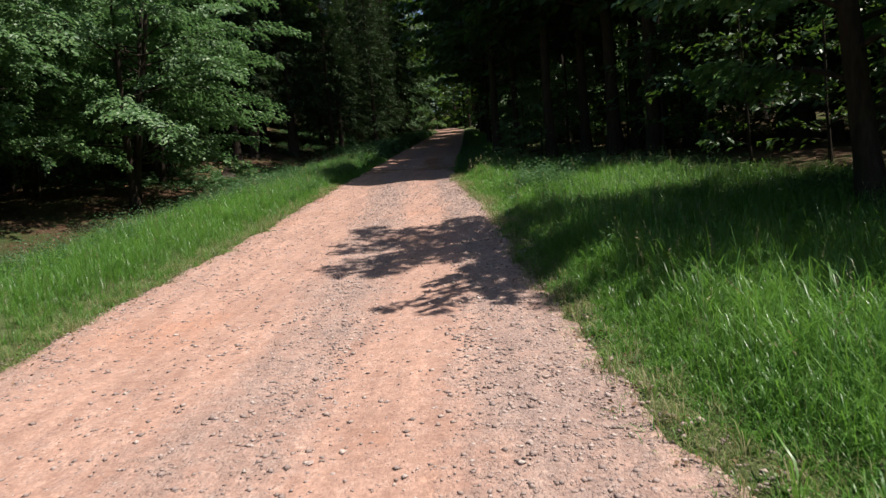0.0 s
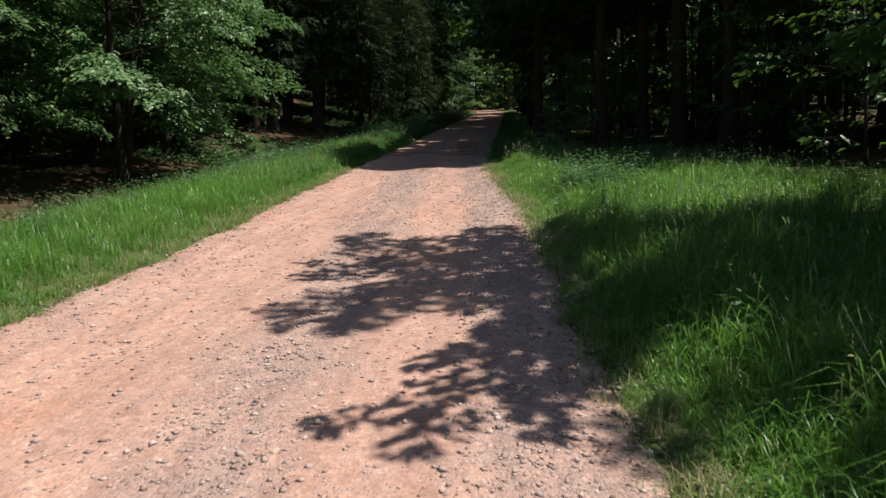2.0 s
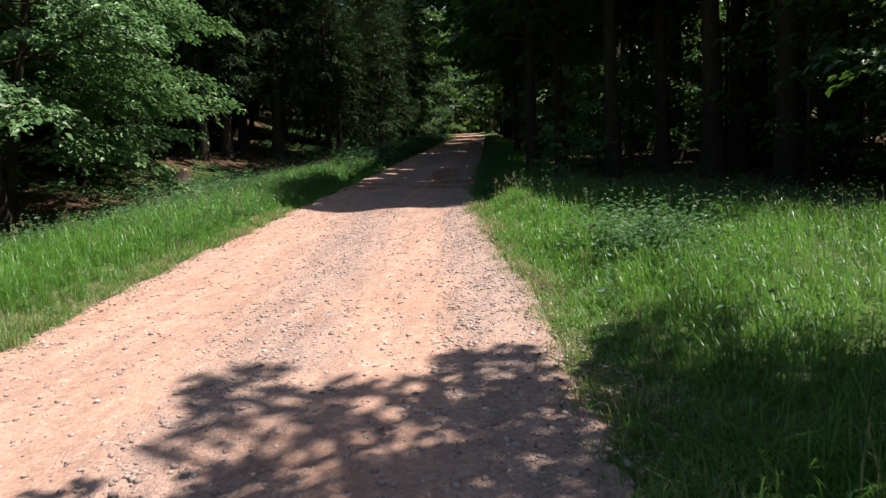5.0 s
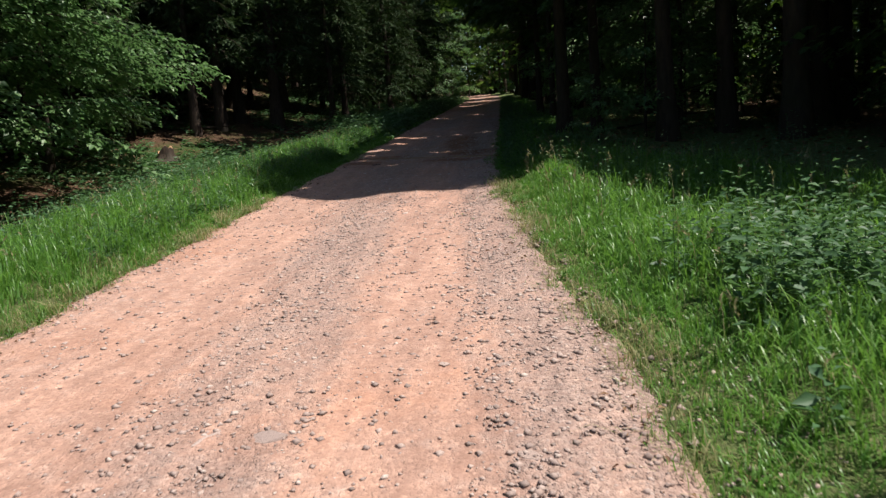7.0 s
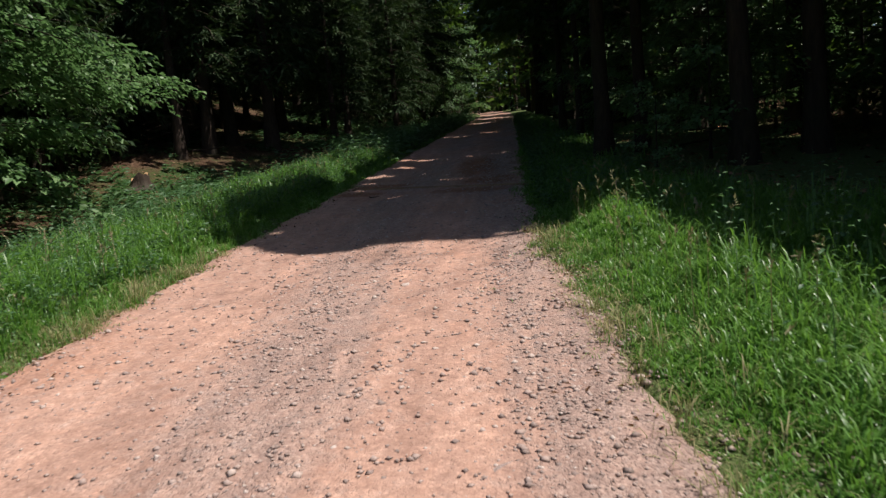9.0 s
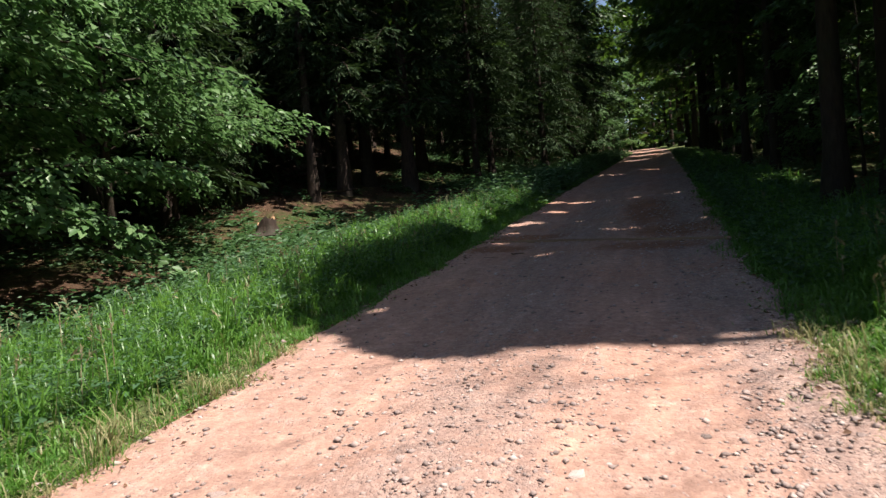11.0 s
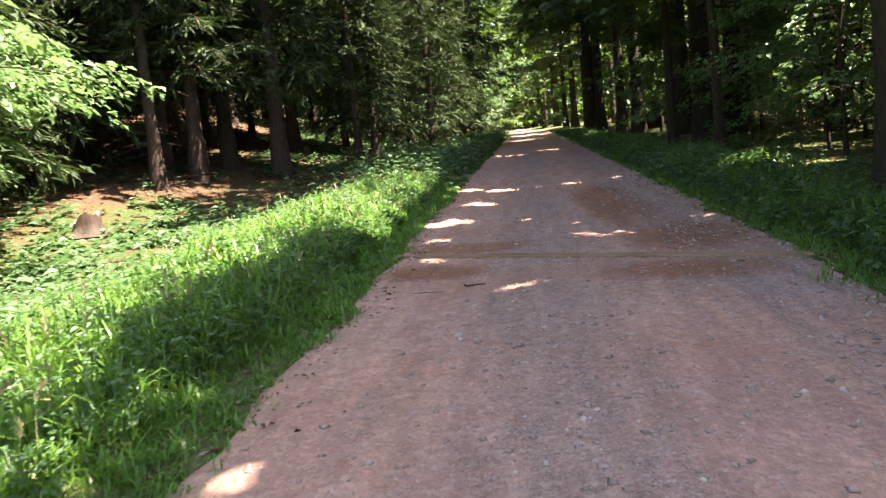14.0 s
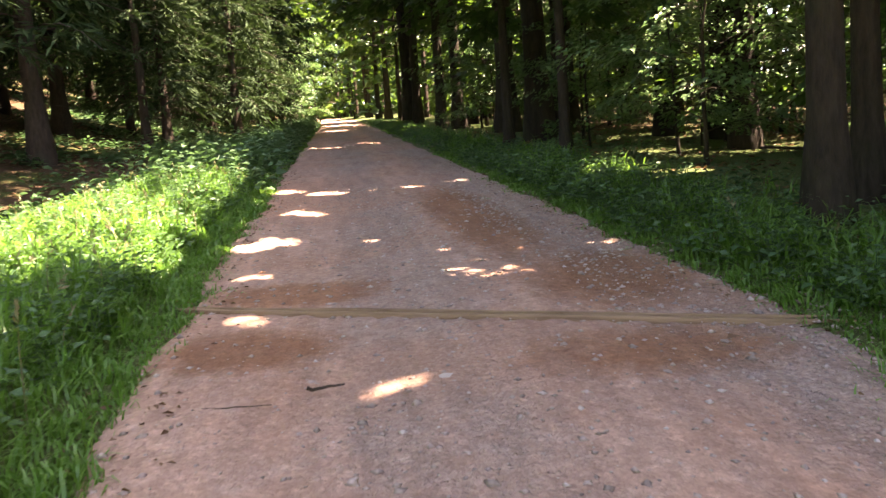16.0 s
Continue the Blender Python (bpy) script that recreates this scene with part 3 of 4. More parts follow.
def seed_stalks(n):
    half = n // 2
    xl, yl = area_left(half)
    xr, yr = area_right(half)
    x, y = np.concatenate([xl, xr]), np.concatenate([yl, yr])
    keep = (edge_left(y) - x > 0.35) | (x - edge_right(y) > 0.4)
    x, y = x[keep], y[keep]
    h = rng.uniform(0.34, 0.66, len(x)) - 0.12 * sstep(y, 7, 12)
    v, f = blades_np(x, y, h, np.full(len(x), 0.0016) * np.clip(y / 8, 1, 2.5), rng.uniform(0.05, 0.35, len(x)))
    tips = v.reshape(-1, 5, 3)
    top, mid = tips[:, 4], tips[:, 2]
    d = unit(top - mid)
    reps = 7
    t = np.tile(np.linspace(0.5, 1.02, reps), len(x))
    c = np.repeat(mid, reps, 0) + np.repeat(top - mid, reps, 0) * t[:, None]
    dd = np.repeat(d, reps, 0) + rng.normal(0, 0.45, (len(c), 3))
    lv, lf = leaves_np(c, dd, rng.normal(0, 1, (len(c), 3)), rng.uniform(0.016, 0.034, len(c)) * np.repeat(np.clip(y / 10, 1, 1.8), reps), 0.3, 0.05)
    allv = np.concatenate([v, lv])
    tagged(new("grass_stalks", np_mesh("grass_stalks", allv, f + [lf + len(v)], M_STRAW)), "pale flowering grass stalks above the meadow grass", "grass", kind="stuff")


seed_stalks(1500)


def weeds(name, x, y, h, nleaf, size, label, mat=M_WEED):
    """Upright leafy herbs: pairs of pointed leaves up a stem."""
    n = len(x)
    b = plan(np.stack([x, y, land(x, y)], -1))
    tilt = rng.normal(0, 0.18, (n, 2))
    k = np.repeat(np.arange(n), nleaf)
    t = np.tile(np.linspace(0.12, 1.0, nleaf), n)
    stem = np.stack([tilt[k, 0] * t, tilt[k, 1] * t, t], -1) * h[k][:, None]
    a = np.tile(np.arange(nleaf) * 2.4, n) + rng.uniform(0, 6.28, n)[k]
    d = np.stack([np.cos(a), np.sin(a), rng.uniform(-0.25, 0.5, len(k))], -1)
    c = b[k] + stem + d * 0.02
    nrm = np.tile([0, 0, 1.0], (len(k), 1)) + rng.normal(0, 0.3, (len(k), 3))
    s = size * rng.uniform(0.6, 1.25, len(k)) * (1.25 - 0.6 * t) * np.clip(y / 16, 0.9, 1.9)[k]
    lv, lf = leaves_np(c, d, nrm, s, 0.52, 0.1)
    sv, sf = blades_np(x, y, h * 1.02, np.full(n, 0.003), np.full(n, 0.08))
    allv = np.concatenate([lv, sv])
    tagged(new(name, np_mesh(name, allv, [lf] + [q + len(lv) for q in sf], mat)), label, "weeds", kind="stuff")


def ring(n, cx, cy, rx, ry):
    return cx + rng.normal(0, rx, n), cy + rng.normal(0, ry, n)


_x, _y = ring(120, 2.3, 12.6, 0.27, 0.5)
_k = _x > edge_right(_y) + 0.45
_x, _y = _x[_k], _y[_k]
weeds("nettles", _x, _y, rng.uniform(0.25, 0.6, len(_x)), 14, 0.105, "clump of broad-leaved green nettles in the grass")
_x, _y = ring(170, 5.9, 9.3, 0.8, 0.5)
weeds("nettles", _x, _y, rng.uniform(0.15, 0.35, len(_x)), 10, 0.09, "sunlit low leafy herbs at the far rim of the clearing")
_y = rng.uniform(14.5, 31, 1900)
_x = edge_left(_y) - 0.35 - np.abs(rng.normal(0, 1.25, 1900))
weeds("nettles", _x, _y, rng.uniform(0.12, 0.36, len(_x)), 10, 0.056, "nettles and bramble shoots among verge grass")
_y = rng.uniform(3, 24, 1500)
_x = edge_left(_y) - 1.6 - np.abs(rng.normal(0, 2.6, 1500))
_x, _y = _x[_x > verge_end(_y)], _y[_x > verge_end(_y)]
weeds("brambles", _x, _y, rng.uniform(0.2, 0.55, len(_x)), 11, 0.08, "brambles and herbs at the foot of the bushes")
_y = rng.uniform(30, 75, 1300)
_x = edge_left(_y) - 0.15 - np.abs(rng.normal(0, 1.6, 1300))
weeds("brambles", _x, _y, rng.uniform(0.3, 0.75, len(_x)), 10, 0.11, "bright green brambles along the far verge")
_y = np.concatenate([rng.uniform(19.5, 34, 1100), rng.uniform(34, 70, 700)])
_x = edge_right(_y) + 0.15 + np.abs(rng.normal(0, 0.8, 1800))
weeds("brambles", _x, _y, rng.uniform(0.10, 0.32, len(_x)), 9, 0.060, "low brambles and herbs along the shaded verge")
_y = rng.uniform(5, 19, 600)
_x = edge_right(_y) + 0.6 + rng.random(600) * 4
weeds("herbs", _x, _y, rng.uniform(0.25, 0.6, len(_x)), 9, 0.06, "small leafy herbs scattered in tall grass")
_y = np.concatenate([rng.uniform(24, 60, 1800), rng.uniform(20, 33, 700)])
_x = -5.8 - np.abs(rng.normal(0, 1.0, 2500)) * np.where(np.arange(2500) < 1800, 5.5, 2.2)
_k = lumps(_x, _y, 3.0) > -0.15
weeds("forest_herbs", _x[_k], _y[_k], rng.uniform(0.1, 0.3, int(_k.sum())), 9, 0.12, "patches of green undergrowth on the forest floor")


def litter(n):
    x, y = rng.uniform(-24, -4.2, n), rng.uniform(10, 55, n)
    k = rng.random(n) < 0.25
    x, y = np.where(k, rng.uniform(1.5, 16, n), x), np.where(k, rng.uniform(18, 45, n), y)
    c = plan(np.stack([x, y, land(x, y) + 0.015], -1))
    a = rng.uniform(0, 6.28, n)
    d = np.stack([np.cos(a), np.sin(a), rng.normal(0, 0.15, n)], -1)
    v, f = leaves_np(c, d, np.tile([0, 0, 1.0], (n, 1)) + rng.normal(0, 0.35, (n, 3)), rng.uniform(0.06, 0.13, n), 0.6, 0.12)
    tagged(new("leaf_litter", np_mesh("leaf_litter", v, f, M_LITTER)), "brown fallen leaves covering the forest floor", "leaf litter", kind="stuff")


litter(20000)


def edge_debris(n):
    """Dry leaf scraps and bits of bark gathered along both rims of the track."""
    y = rng.uniform(1, 34, n)
    left = rng.random(n) < 0.55
    off = rng.normal(0.0, 0.16, n)
    x = np.where(left, edge_left(y) - off, edge_right(y) + off)
    c = plan(np.stack([x, y, np.maximum(road_z(x, y), land(x, y)) + 0.012], -1))
    a = rng.uniform(0, 6.28, n)
    d = np.stack([np.cos(a), np.sin(a), rng.normal(0, 0.2, n)], -1)
    v, f = leaves_np(c, d, np.tile([0, 0, 1.0], (n, 1)) + rng.normal(0, 0.4, (n, 3)), rng.uniform(0.015, 0.05, n), 0.5, 0.14)
    tagged(new("leaf_scraps", np_mesh("leaf_scraps", v, f, M_LITTER)), "dry brown leaf scraps along the track's rims", "leaf litter", kind="stuff")


edge_debris(2600)

# ---- trees ----
def limb_points(p0, az, length, rise, droop, n=8, wob=0.05, r=rng):
    t = np.linspace(0, 1, n)
    out = length * t
    z = rise * length * t - droop * length * t ** 2.2
    side = r.normal(0, wob * length, n).cumsum() * t * 0.35
    return np.stack([p0[0] + math.cos(az) * out - math.sin(az) * side, p0[1] + math.sin(az) * out + math.cos(az) * side, p0[2] + z], -1)


def along(pts, t):
    s = np.linspace(0, 1, len(pts))
    return np.stack([np.interp(t, s, pts[:, i]) for i in range(3)], -1)


def broadleaf(name, height, trunk_r, crown_from, reach, limbs, twigs, leaf_n, leaf, seed, label, mat, category="tree", droop=0.35, lean=(0, 0), profile=None, stems=1, bark=None):
    """A broad-leaved tree: tapered trunk, arching limbs, flat sprays of leaves along twigs."""
    r = np.random.default_rng(seed)
    root = new(name)
    tagged(root, label, category)
    wood, C, D, S, N = [], [], [], [], []
    for sidx in range(stems):
        n = 14
        t = np.linspace(0, 1, n)
        saz = r.uniform(0, 6.28)
        spread = 0.0 if stems == 1 else 0.16
        pts = np.stack([lean[0] * t * height + math.cos(saz) * spread * height * t + r.normal(0, 0.02 * height ** 0.5, n).cumsum() * t,
                        lean[1] * t * height + math.sin(saz) * spread * height * t + r.normal(0, 0.02 * height ** 0.5, n).cumsum() * t, t * height - 0.1], -1)
        rad = trunk_r * (1 - 0.82 * t) * (1 + 0.55 * np.exp(-t * height / 0.35))
        hang("trunk", np_mesh("trunk", *tube(pts, rad, 10), bark or M_BARK, True), root)
        for i in range(limbs):
            u = (i + r.random()) / limbs
            zt = crown_from + (0.98 - crown_from) * u
            p0 = along(pts, np.array([zt]))[0]
            prof = profile(u) if profile else math.sin(math.pi * min(1, 0.22 + 0.8 * u)) ** 0.7
            ln = reach * prof * r.uniform(0.75, 1.15)
            az = i * 2.399 + r.normal(0, 0.3)
            lp = limb_points(p0, az, ln, 0.42 * (1 - 0.3 * u) * r.uniform(0.5, 1.2) + 0.25 * u, droop * r.uniform(0.7, 1.3), 8, 0.05, r)
            hang("limb", np_mesh("limb", *tube(lp, trunk_r * (0.30 - 0.15 * u) * np.linspace(1, 0.12, 8), 5), bark or M_BARK, True), root)
            for j in range(twigs):
                tt = 0.22 + 0.78 * (j + r.random()) / twigs
                q = along(lp, np.array([tt]))[0]
                taz = az + (1 if j % 2 else -1) * r.uniform(0.5, 1.2) * (1.15 - tt * 0.8)
                tl = (0.34 * ln * (1.15 - 0.65 * tt) + 0.25) * r.uniform(0.7, 1.25)
                tp = limb_points(q, taz, tl, r.normal(0.10, 0.14), r.uniform(0.15, 0.45), 5, 0.06, r)
                if j % 2 == 0:
                    wood.append(tube(tp, trunk_r * 0.05 * np.linspace(1, 0.25, 5) + 0.002, 3))
                m = max(4, int(leaf_n * tl))
                ts = r.random(m) ** 0.75
                c = along(tp, ts)
                a2 = taz + r.choice([-1, 1], m) * r.uniform(0.35, 1.25, m)
                spread_w = 0.16 * tl * (1.2 - ts) + 0.03
                c[:, 0] += np.cos(a2) * spread_w * r.random(m)
                c[:, 1] += np.sin(a2) * spread_w * r.random(m)
                c[:, 2] += r.normal(0, 0.04 + 0.02 * tl, m)
                C.append(c)
                D.append(np.stack([np.cos(a2), np.sin(a2), r.normal(-0.42, 0.25, m)], -1))
                N.append(np.array([math.cos(az), math.sin(az), 0.0]) * r.uniform(0.1, 0.75, (m, 1)))
                S.append(leaf * r.uniform(0.6, 1.25, m))
    hang("twigwork", np_mesh("twigwork", *join(wood), bark or M_BARK, True), root, kind="stuff")
    c, d, s = np.concatenate(C), np.concatenate(D), np.concatenate(S)
    nrm = np.array([0, 0, 1.0]) + np.concatenate(N) + r.normal(0, 0.33, (len(c), 3))
    hang("crown", np_mesh("crown", *leaves_np(c, d, nrm, s, 0.62, 0.1), mat), root)
    return root


def spruce(name, height, trunk_r, clear, reach, whorls, per, seed, label, needle=0.082, dens=9):
    """A spruce: straight trunk, whorls of drooping boughs with hanging combs of needles, dead twigs below."""
    r = np.random.default_rng(seed)
    root = new(name)
    tagged(root, label, "spruce tree")
    n = 12
    t = np.linspace(0, 1, n)
    pts = np.stack([r.normal(0, 0.02, n).cumsum(), r.normal(0, 0.02, n).cumsum(), t * height - 0.1], -1)
    tr = tube(pts, trunk_r * (1 - 0.93 * t) * (1 + 0.5 * np.exp(-t * height / 0.3)), 9)
    wood, C, D, S, N = [], [], [], [], []
    for w in range(whorls):
        u = w / whorls
        z = clear + (height * 0.985 - clear) * u ** 0.9
        for j in range(per):
            az = j * 6.283 / per + w * 0.7 + r.normal(0, 0.25)
            ln = reach * (1 - u) ** 0.75 * r.uniform(0.65, 1.15) + 0.15
            lp = limb_points((pts[0][0], pts[0][1], z + r.normal(0, 0.12)), az, ln, 0.12, 0.42, 5, 0.03, r)
            wood.append(tube(lp, trunk_r * 0.13 * np.linspace(1, 0.2, 5), 3))
            m = int(dens * ln) + 4
            ts = 0.18 + 0.82 * r.random(m)
            c = along(lp, ts)
            side = r.choice([-1, 1], m)
            a2 = az + side * r.uniform(0.5, 1.3, m)
            C.append(c)
            D.append(np.stack([np.cos(a2), np.sin(a2), r.uniform(-1.1, 0.05, m)], -1))
            S.append((0.16 + 0.30 * (1 - ts) * min(ln, 2.5)) * r.uniform(0.7, 1.3, m) * needle / 0.055)
            N.append(r.normal(0, 0.5, (m, 3)) + np.array([0, 0, 1.0]))
    for k in range(34):
        z = r.uniform(0.9, max(1.2, clear))
        lp = limb_points((0, 0, z), r.uniform(0, 6.28), r.uniform(0.4, 1.5), -0.05, 0.25, 5, 0.08, r)
        wood.append(tube(lp, np.linspace(0.012, 0.003, 5), 3))
    hang("trunk", np_mesh("trunk", *tr, M_SPRUCEBARK, True), root)
    hang("branchwork", np_mesh("branchwork", *join(wood), M_SPRUCEBARK, True), root, kind="stuff")
    c, d, s, nn = np.concatenate(C), unit(np.concatenate(D)), np.concatenate(S), np.concatenate(N)
    # every shoot is a comb of needle strips
    reps = 6
    cc = np.repeat(c, reps, 0) + np.repeat(d * s[:, None], reps, 0) * np.tile(np.linspace(0.05, 0.85, reps), len(c))[:, None]
    dd = np.repeat(d, reps, 0) + r.normal(0, 0.42, (len(cc), 3))
    ss = np.repeat(s, reps) * r.uniform(0.24, 0.46, len(cc))
    hang("crown", np_mesh("crown", *leaves_np(cc, dd, np.repeat(nn, reps, 0), ss, 0.21, 0.05), M_NEEDLE), root)
    return root


def stand(ob, x, y, turn=0.0, scale=1.0, sink=0.05, first=False, lean=0.0, label=""):
    p = plan([x, y, float(land(x, y)) - sink])
    m = Matrix.Translation(p) @ pose(0, 0, 0, lean, 0, turn)
    if first:
        ob.matrix_world = m @ Matrix.Diagonal((scale, scale, scale, 1))
        return ob
    c = copy_thing(ob, m)
    c.scale = (scale, scale, scale)
    if label:
        tagged(c, label)
    return c


# the leafy bushes that lean over the verge
def bush_profile(u):
    return 0.62 + 0.38 * math.sin(math.pi * min(1.0, 0.15 + 0.95 * u))


B1 = broadleaf("hornbeam", 8.5, 0.13, 0.17, 4.0, 18, 13, 50, 0.145, 11, "bushy young hornbeam with dense sunlit layered leaves", M_BEECH, profile=bush_profile, stems=3, droop=0.36)
stand(B1, -9.4, 20.0, 20, 1.0, first=True)
B2 = broadleaf("hornbeam", 7.5, 0.11, 0.19, 3.7, 17, 12, 50, 0.145, 12, "bushy hornbeam with drooping leafy sprays over the verge", M_BEECH, profile=bush_profile, stems=3, droop=0.40)
stand(B2, -10.9, 25.6, 100, 1.0, first=True)
stand(B2, -13.2, 17.0, 200, 1.1)
stand(B1, -14.5, 23.0, 150, 1.1)
stand(B1, -12.0, 15.8, 255, 0.9)


# right: lone tree in the clearing, branches reaching into the light, then the dark wood
R1 = broadleaf("oak_tree", 10.5, 0.15, 0.12, 2.5, 32, 11, 80, 0.145, 21, "small broad-leaved tree with a dark leaning trunk in grass", M_BEECH, droop=0.3, lean=(-0.05, 0.08), profile=lambda u: 1.05 - 0.35 * abs(2 * u - 0.8))
stand(R1, 5.52, 7.0, 0, 1.0, first=True)
# two copies added outside the camera's view to shade the grass
stand(R1, 7.9, 6.4, 170, 0.95, label="broad-leaved tree added out of view to shade the clearing's grass")
stand(R1, 8.7, 8.3, 60, 0.85, label="broad-leaved tree added out of view to shade the clearing's rim")
R2 = broadleaf("beech_tree", 7.5, 0.14, 0.30, 4.2, 12, 11, 34, 0.11, 22, "young beech with low branches reaching over the clearing", M_BEECH, droop=0.35)
stand(R2, 9.4, 13.6, 75, 1.0, first=True)

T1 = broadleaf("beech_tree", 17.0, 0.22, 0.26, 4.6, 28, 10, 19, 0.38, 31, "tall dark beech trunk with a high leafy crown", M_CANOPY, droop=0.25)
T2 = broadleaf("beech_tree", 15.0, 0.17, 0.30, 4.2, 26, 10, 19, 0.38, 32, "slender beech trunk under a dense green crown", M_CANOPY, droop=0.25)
U1 = broadleaf("beech_sapling", 4.6, 0.035, 0.10, 1.7, 18, 9, 34, 0.10, 33, "beech sapling with flat layered sprays of leaves", M_BEECH, droop=0.25)
U2 = broadleaf("beech_sapling", 3.2, 0.03, 0.08, 1.4, 15, 9, 34, 0.10, 34, "low beech sapling in the shade of the wood", M_BEECH, droop=0.25)
S1 = spruce("spruce_tree", 17.0, 0.24, 3.2, 2.9, 27, 6, 41, "tall dark spruce with drooping boughs")
S2 = spruce("spruce_tree", 14.0, 0.15, 1.7, 2.2, 28, 6, 42, "slender spruce with pale hanging boughs")
S3 = spruce("spruce_tree", 16.0, 0.17, 5.0, 2.3, 20, 6, 43, "spruce with a bare lower trunk and dead twigs")

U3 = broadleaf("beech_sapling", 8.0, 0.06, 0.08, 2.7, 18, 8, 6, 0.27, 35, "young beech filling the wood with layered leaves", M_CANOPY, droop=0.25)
stand(T1, 1.98, 24.4, 0, 0.70, first=True)
stand(T2, 2.75, 24.9, 60, 0.75, first=True)
# the one at (-10.2, 37.4) is added to shade the left floor
# those at y 18 to 23 are added where their crowns shade the track
EDGE_BEECHES = ((2.25, 31.5, 30, 0.62, 1), (2.0, 34.6, 75, 0.68, 1), (5.3, 30.9, 100, 0.95, 0), (5.8, 34.8, 200, 1.15, 0), (5.2, 43.6, 20, 1.1, 1), (3.35, 48.4, 150, 1.15, 0), (2.9, 50.2, 70, 1.05, 0), (4.6, 52, 250, 1.4, 1),
                (2.8, 58, 50, 1.2, 0), (5.4, 20.6, 190, 0.95, 0), (6.1, 18.7, 320, 0.9, 0), (7.7, 20.4, 40, 1.05, 0), (6.2, 26.6, 130, 1.0, 0), (4.6, 38.5, 10, 1.45, 0), (3.3, 36.6, 250, 1.4, 0), (3.7, 41.5, 100, 1.45, 0), (6.2, 33.0, 300, 1.45, 0), (4.8, 22.3, 70, 0.95, 1), (3.6, 21.8, 170, 0.95, 1), (6.6, 22.7, 20, 0.95, 0), (-10.2, 37.4, 200, 1.25, 1), (3.2, 64, 20, 1.25, 0),
                (2.6, 76, 130, 1.25, 0), (-5.8, 68, 200, 1.2, 1), (-5.6, 92, 300, 1.3, 0), (-11.6, 40.5, 100, 1.0, 0), (9.9, 18.4, 99, 0.95, 0), (14.2, 8.6, 130, 0.85, 1))
INNER_BEECHES = ((7.4, 23.5, 200, 1.0, 0), (8.4, 26.5, 310, 1.05, 0), (10.6, 21.0, 15, 1.0, 1), (11.5, 31, 85, 1.1, 0), (8.5, 37, 190, 1.6, 1), (9.3, 45, 275, 1.5, 0),
                 (13.5, 25.5, 45, 1.0, 1), (14, 18.5, 160, 1.0, 1), (7.6, 49, 160, 1.0, 0), (16, 36, 300, 1.1, 0), (7.5, 62, 10, 1.1, 0), (3.0, 70, 120, 1.0, 1),
                 (13, 52, 210, 1.1, 1), (17.5, 11, 222, 1.0, 1), (19, 22, 12, 1.1, 0), (20, 30, 100, 1.1, 1), (22, 42, 33, 1.2, 0), (2.2, 82, 33, 1.1, 0))
FAR_BEECHES = ((2.4, 58.5, 210, 1.45, 0), (2.2, 97, 80, 1.1, 0), (16, 4, 190, 1.0, 1), (21, 14, 20, 1.1, 0))
for x, y, a, s, k in EDGE_BEECHES + INNER_BEECHES + FAR_BEECHES:
    stand((T1, T2)[k], x, y, a, s)
stand(U1, 3.3, 28.6, 0, 0.95, first=True)
stand(U2, 3.4, 22.8, 0, 0.9, first=True)
stand(U3, 12.5, 12.0, 0, 0.9, first=True)
for x, y, a, s, k in ((6.3, 28.2, 80, 1.0, 0), (3.7, 30.2, 140, 0.9, 1), (7.4, 33, 200, 1.1, 0), (4.2, 36, 20, 1.0, 0), (5.6, 24.9, 260, 0.9, 1), (8.0, 29.5, 310, 1.2, 0),
                      (6.0, 41, 45, 1.2, 0), (9, 22.6, 10, 1.0, 1), (7.6, 19.4, 290, 1.0, 1), (4.0, 47, 130, 1.1, 0), (2.3, 21.4, 15, 0.45, 1),
                      (5.0, 31.8, 60, 1.0, 0), (6.6, 31, 160, 1.2, 0), (3.4, 33.4, 220, 0.8, 1), (5.2, 38.4, 310, 1.3, 0), (8.2, 35.5, 30, 1.4, 0), (3.6, 43, 70, 1.0, 1), (6.8, 45, 110, 1.4, 0), (4.9, 50, 10, 1.3, 0), (7.3, 26.2, 230, 1.2, 0), (9.4, 31.5, 300, 1.5, 0), (5.6, 28.6, 20, 1.1, 1)):
    stand((U1, U2)[k], x, y, a, s)
for x, y, a, s in ((9.4, 8.8, 10, 0.6), (8.6, 10.6, 70, 0.62), (7.7, 12.4, 130, 0.6), (6.9, 14.1, 200, 0.58), (6.8, 16.4, 260, 0.6), (6.2, 18.2, 300, 0.6), (7.9, 16.8, 30, 0.8), (10.6, 10.8, 80, 0.8),
                   (-12.6, 20.6, 110, 0.5), (-14.0, 15.0, 170, 0.55), (-12.0, 23.4, 230, 0.5), (-16.0, 18.5, 20, 0.7), (-6.4, 70, 0, 1.2), (-8.0, 81, 40, 1.3), (-3.8, 108, 90, 1.5), (-6.8, 101, 140, 1.4), (-10, 115, 190, 1.6), (0.6, 100, 240, 1.5), (-7.5, 128, 20, 1.8), (-13, 130, 80, 1.8), (-18, 138, 10, 1.8)):
    stand(U3, x, y, a, s)
_r = random.Random(12)
for k in range(46):
    y = _r.uniform(-2, 62)
    x = float(forest_edge(y)) + (4.5 if y < 22 else 2.2) + abs(_r.gauss(0, 6.5))
    stand(U3, x, y, _r.uniform(0, 360), _r.uniform(0.7, 1.15))

for k in range(22):
    stand(U3, _r.uniform(5, 20), _r.uniform(40, 78), _r.uniform(0, 360), _r.uniform(0.9, 1.4))

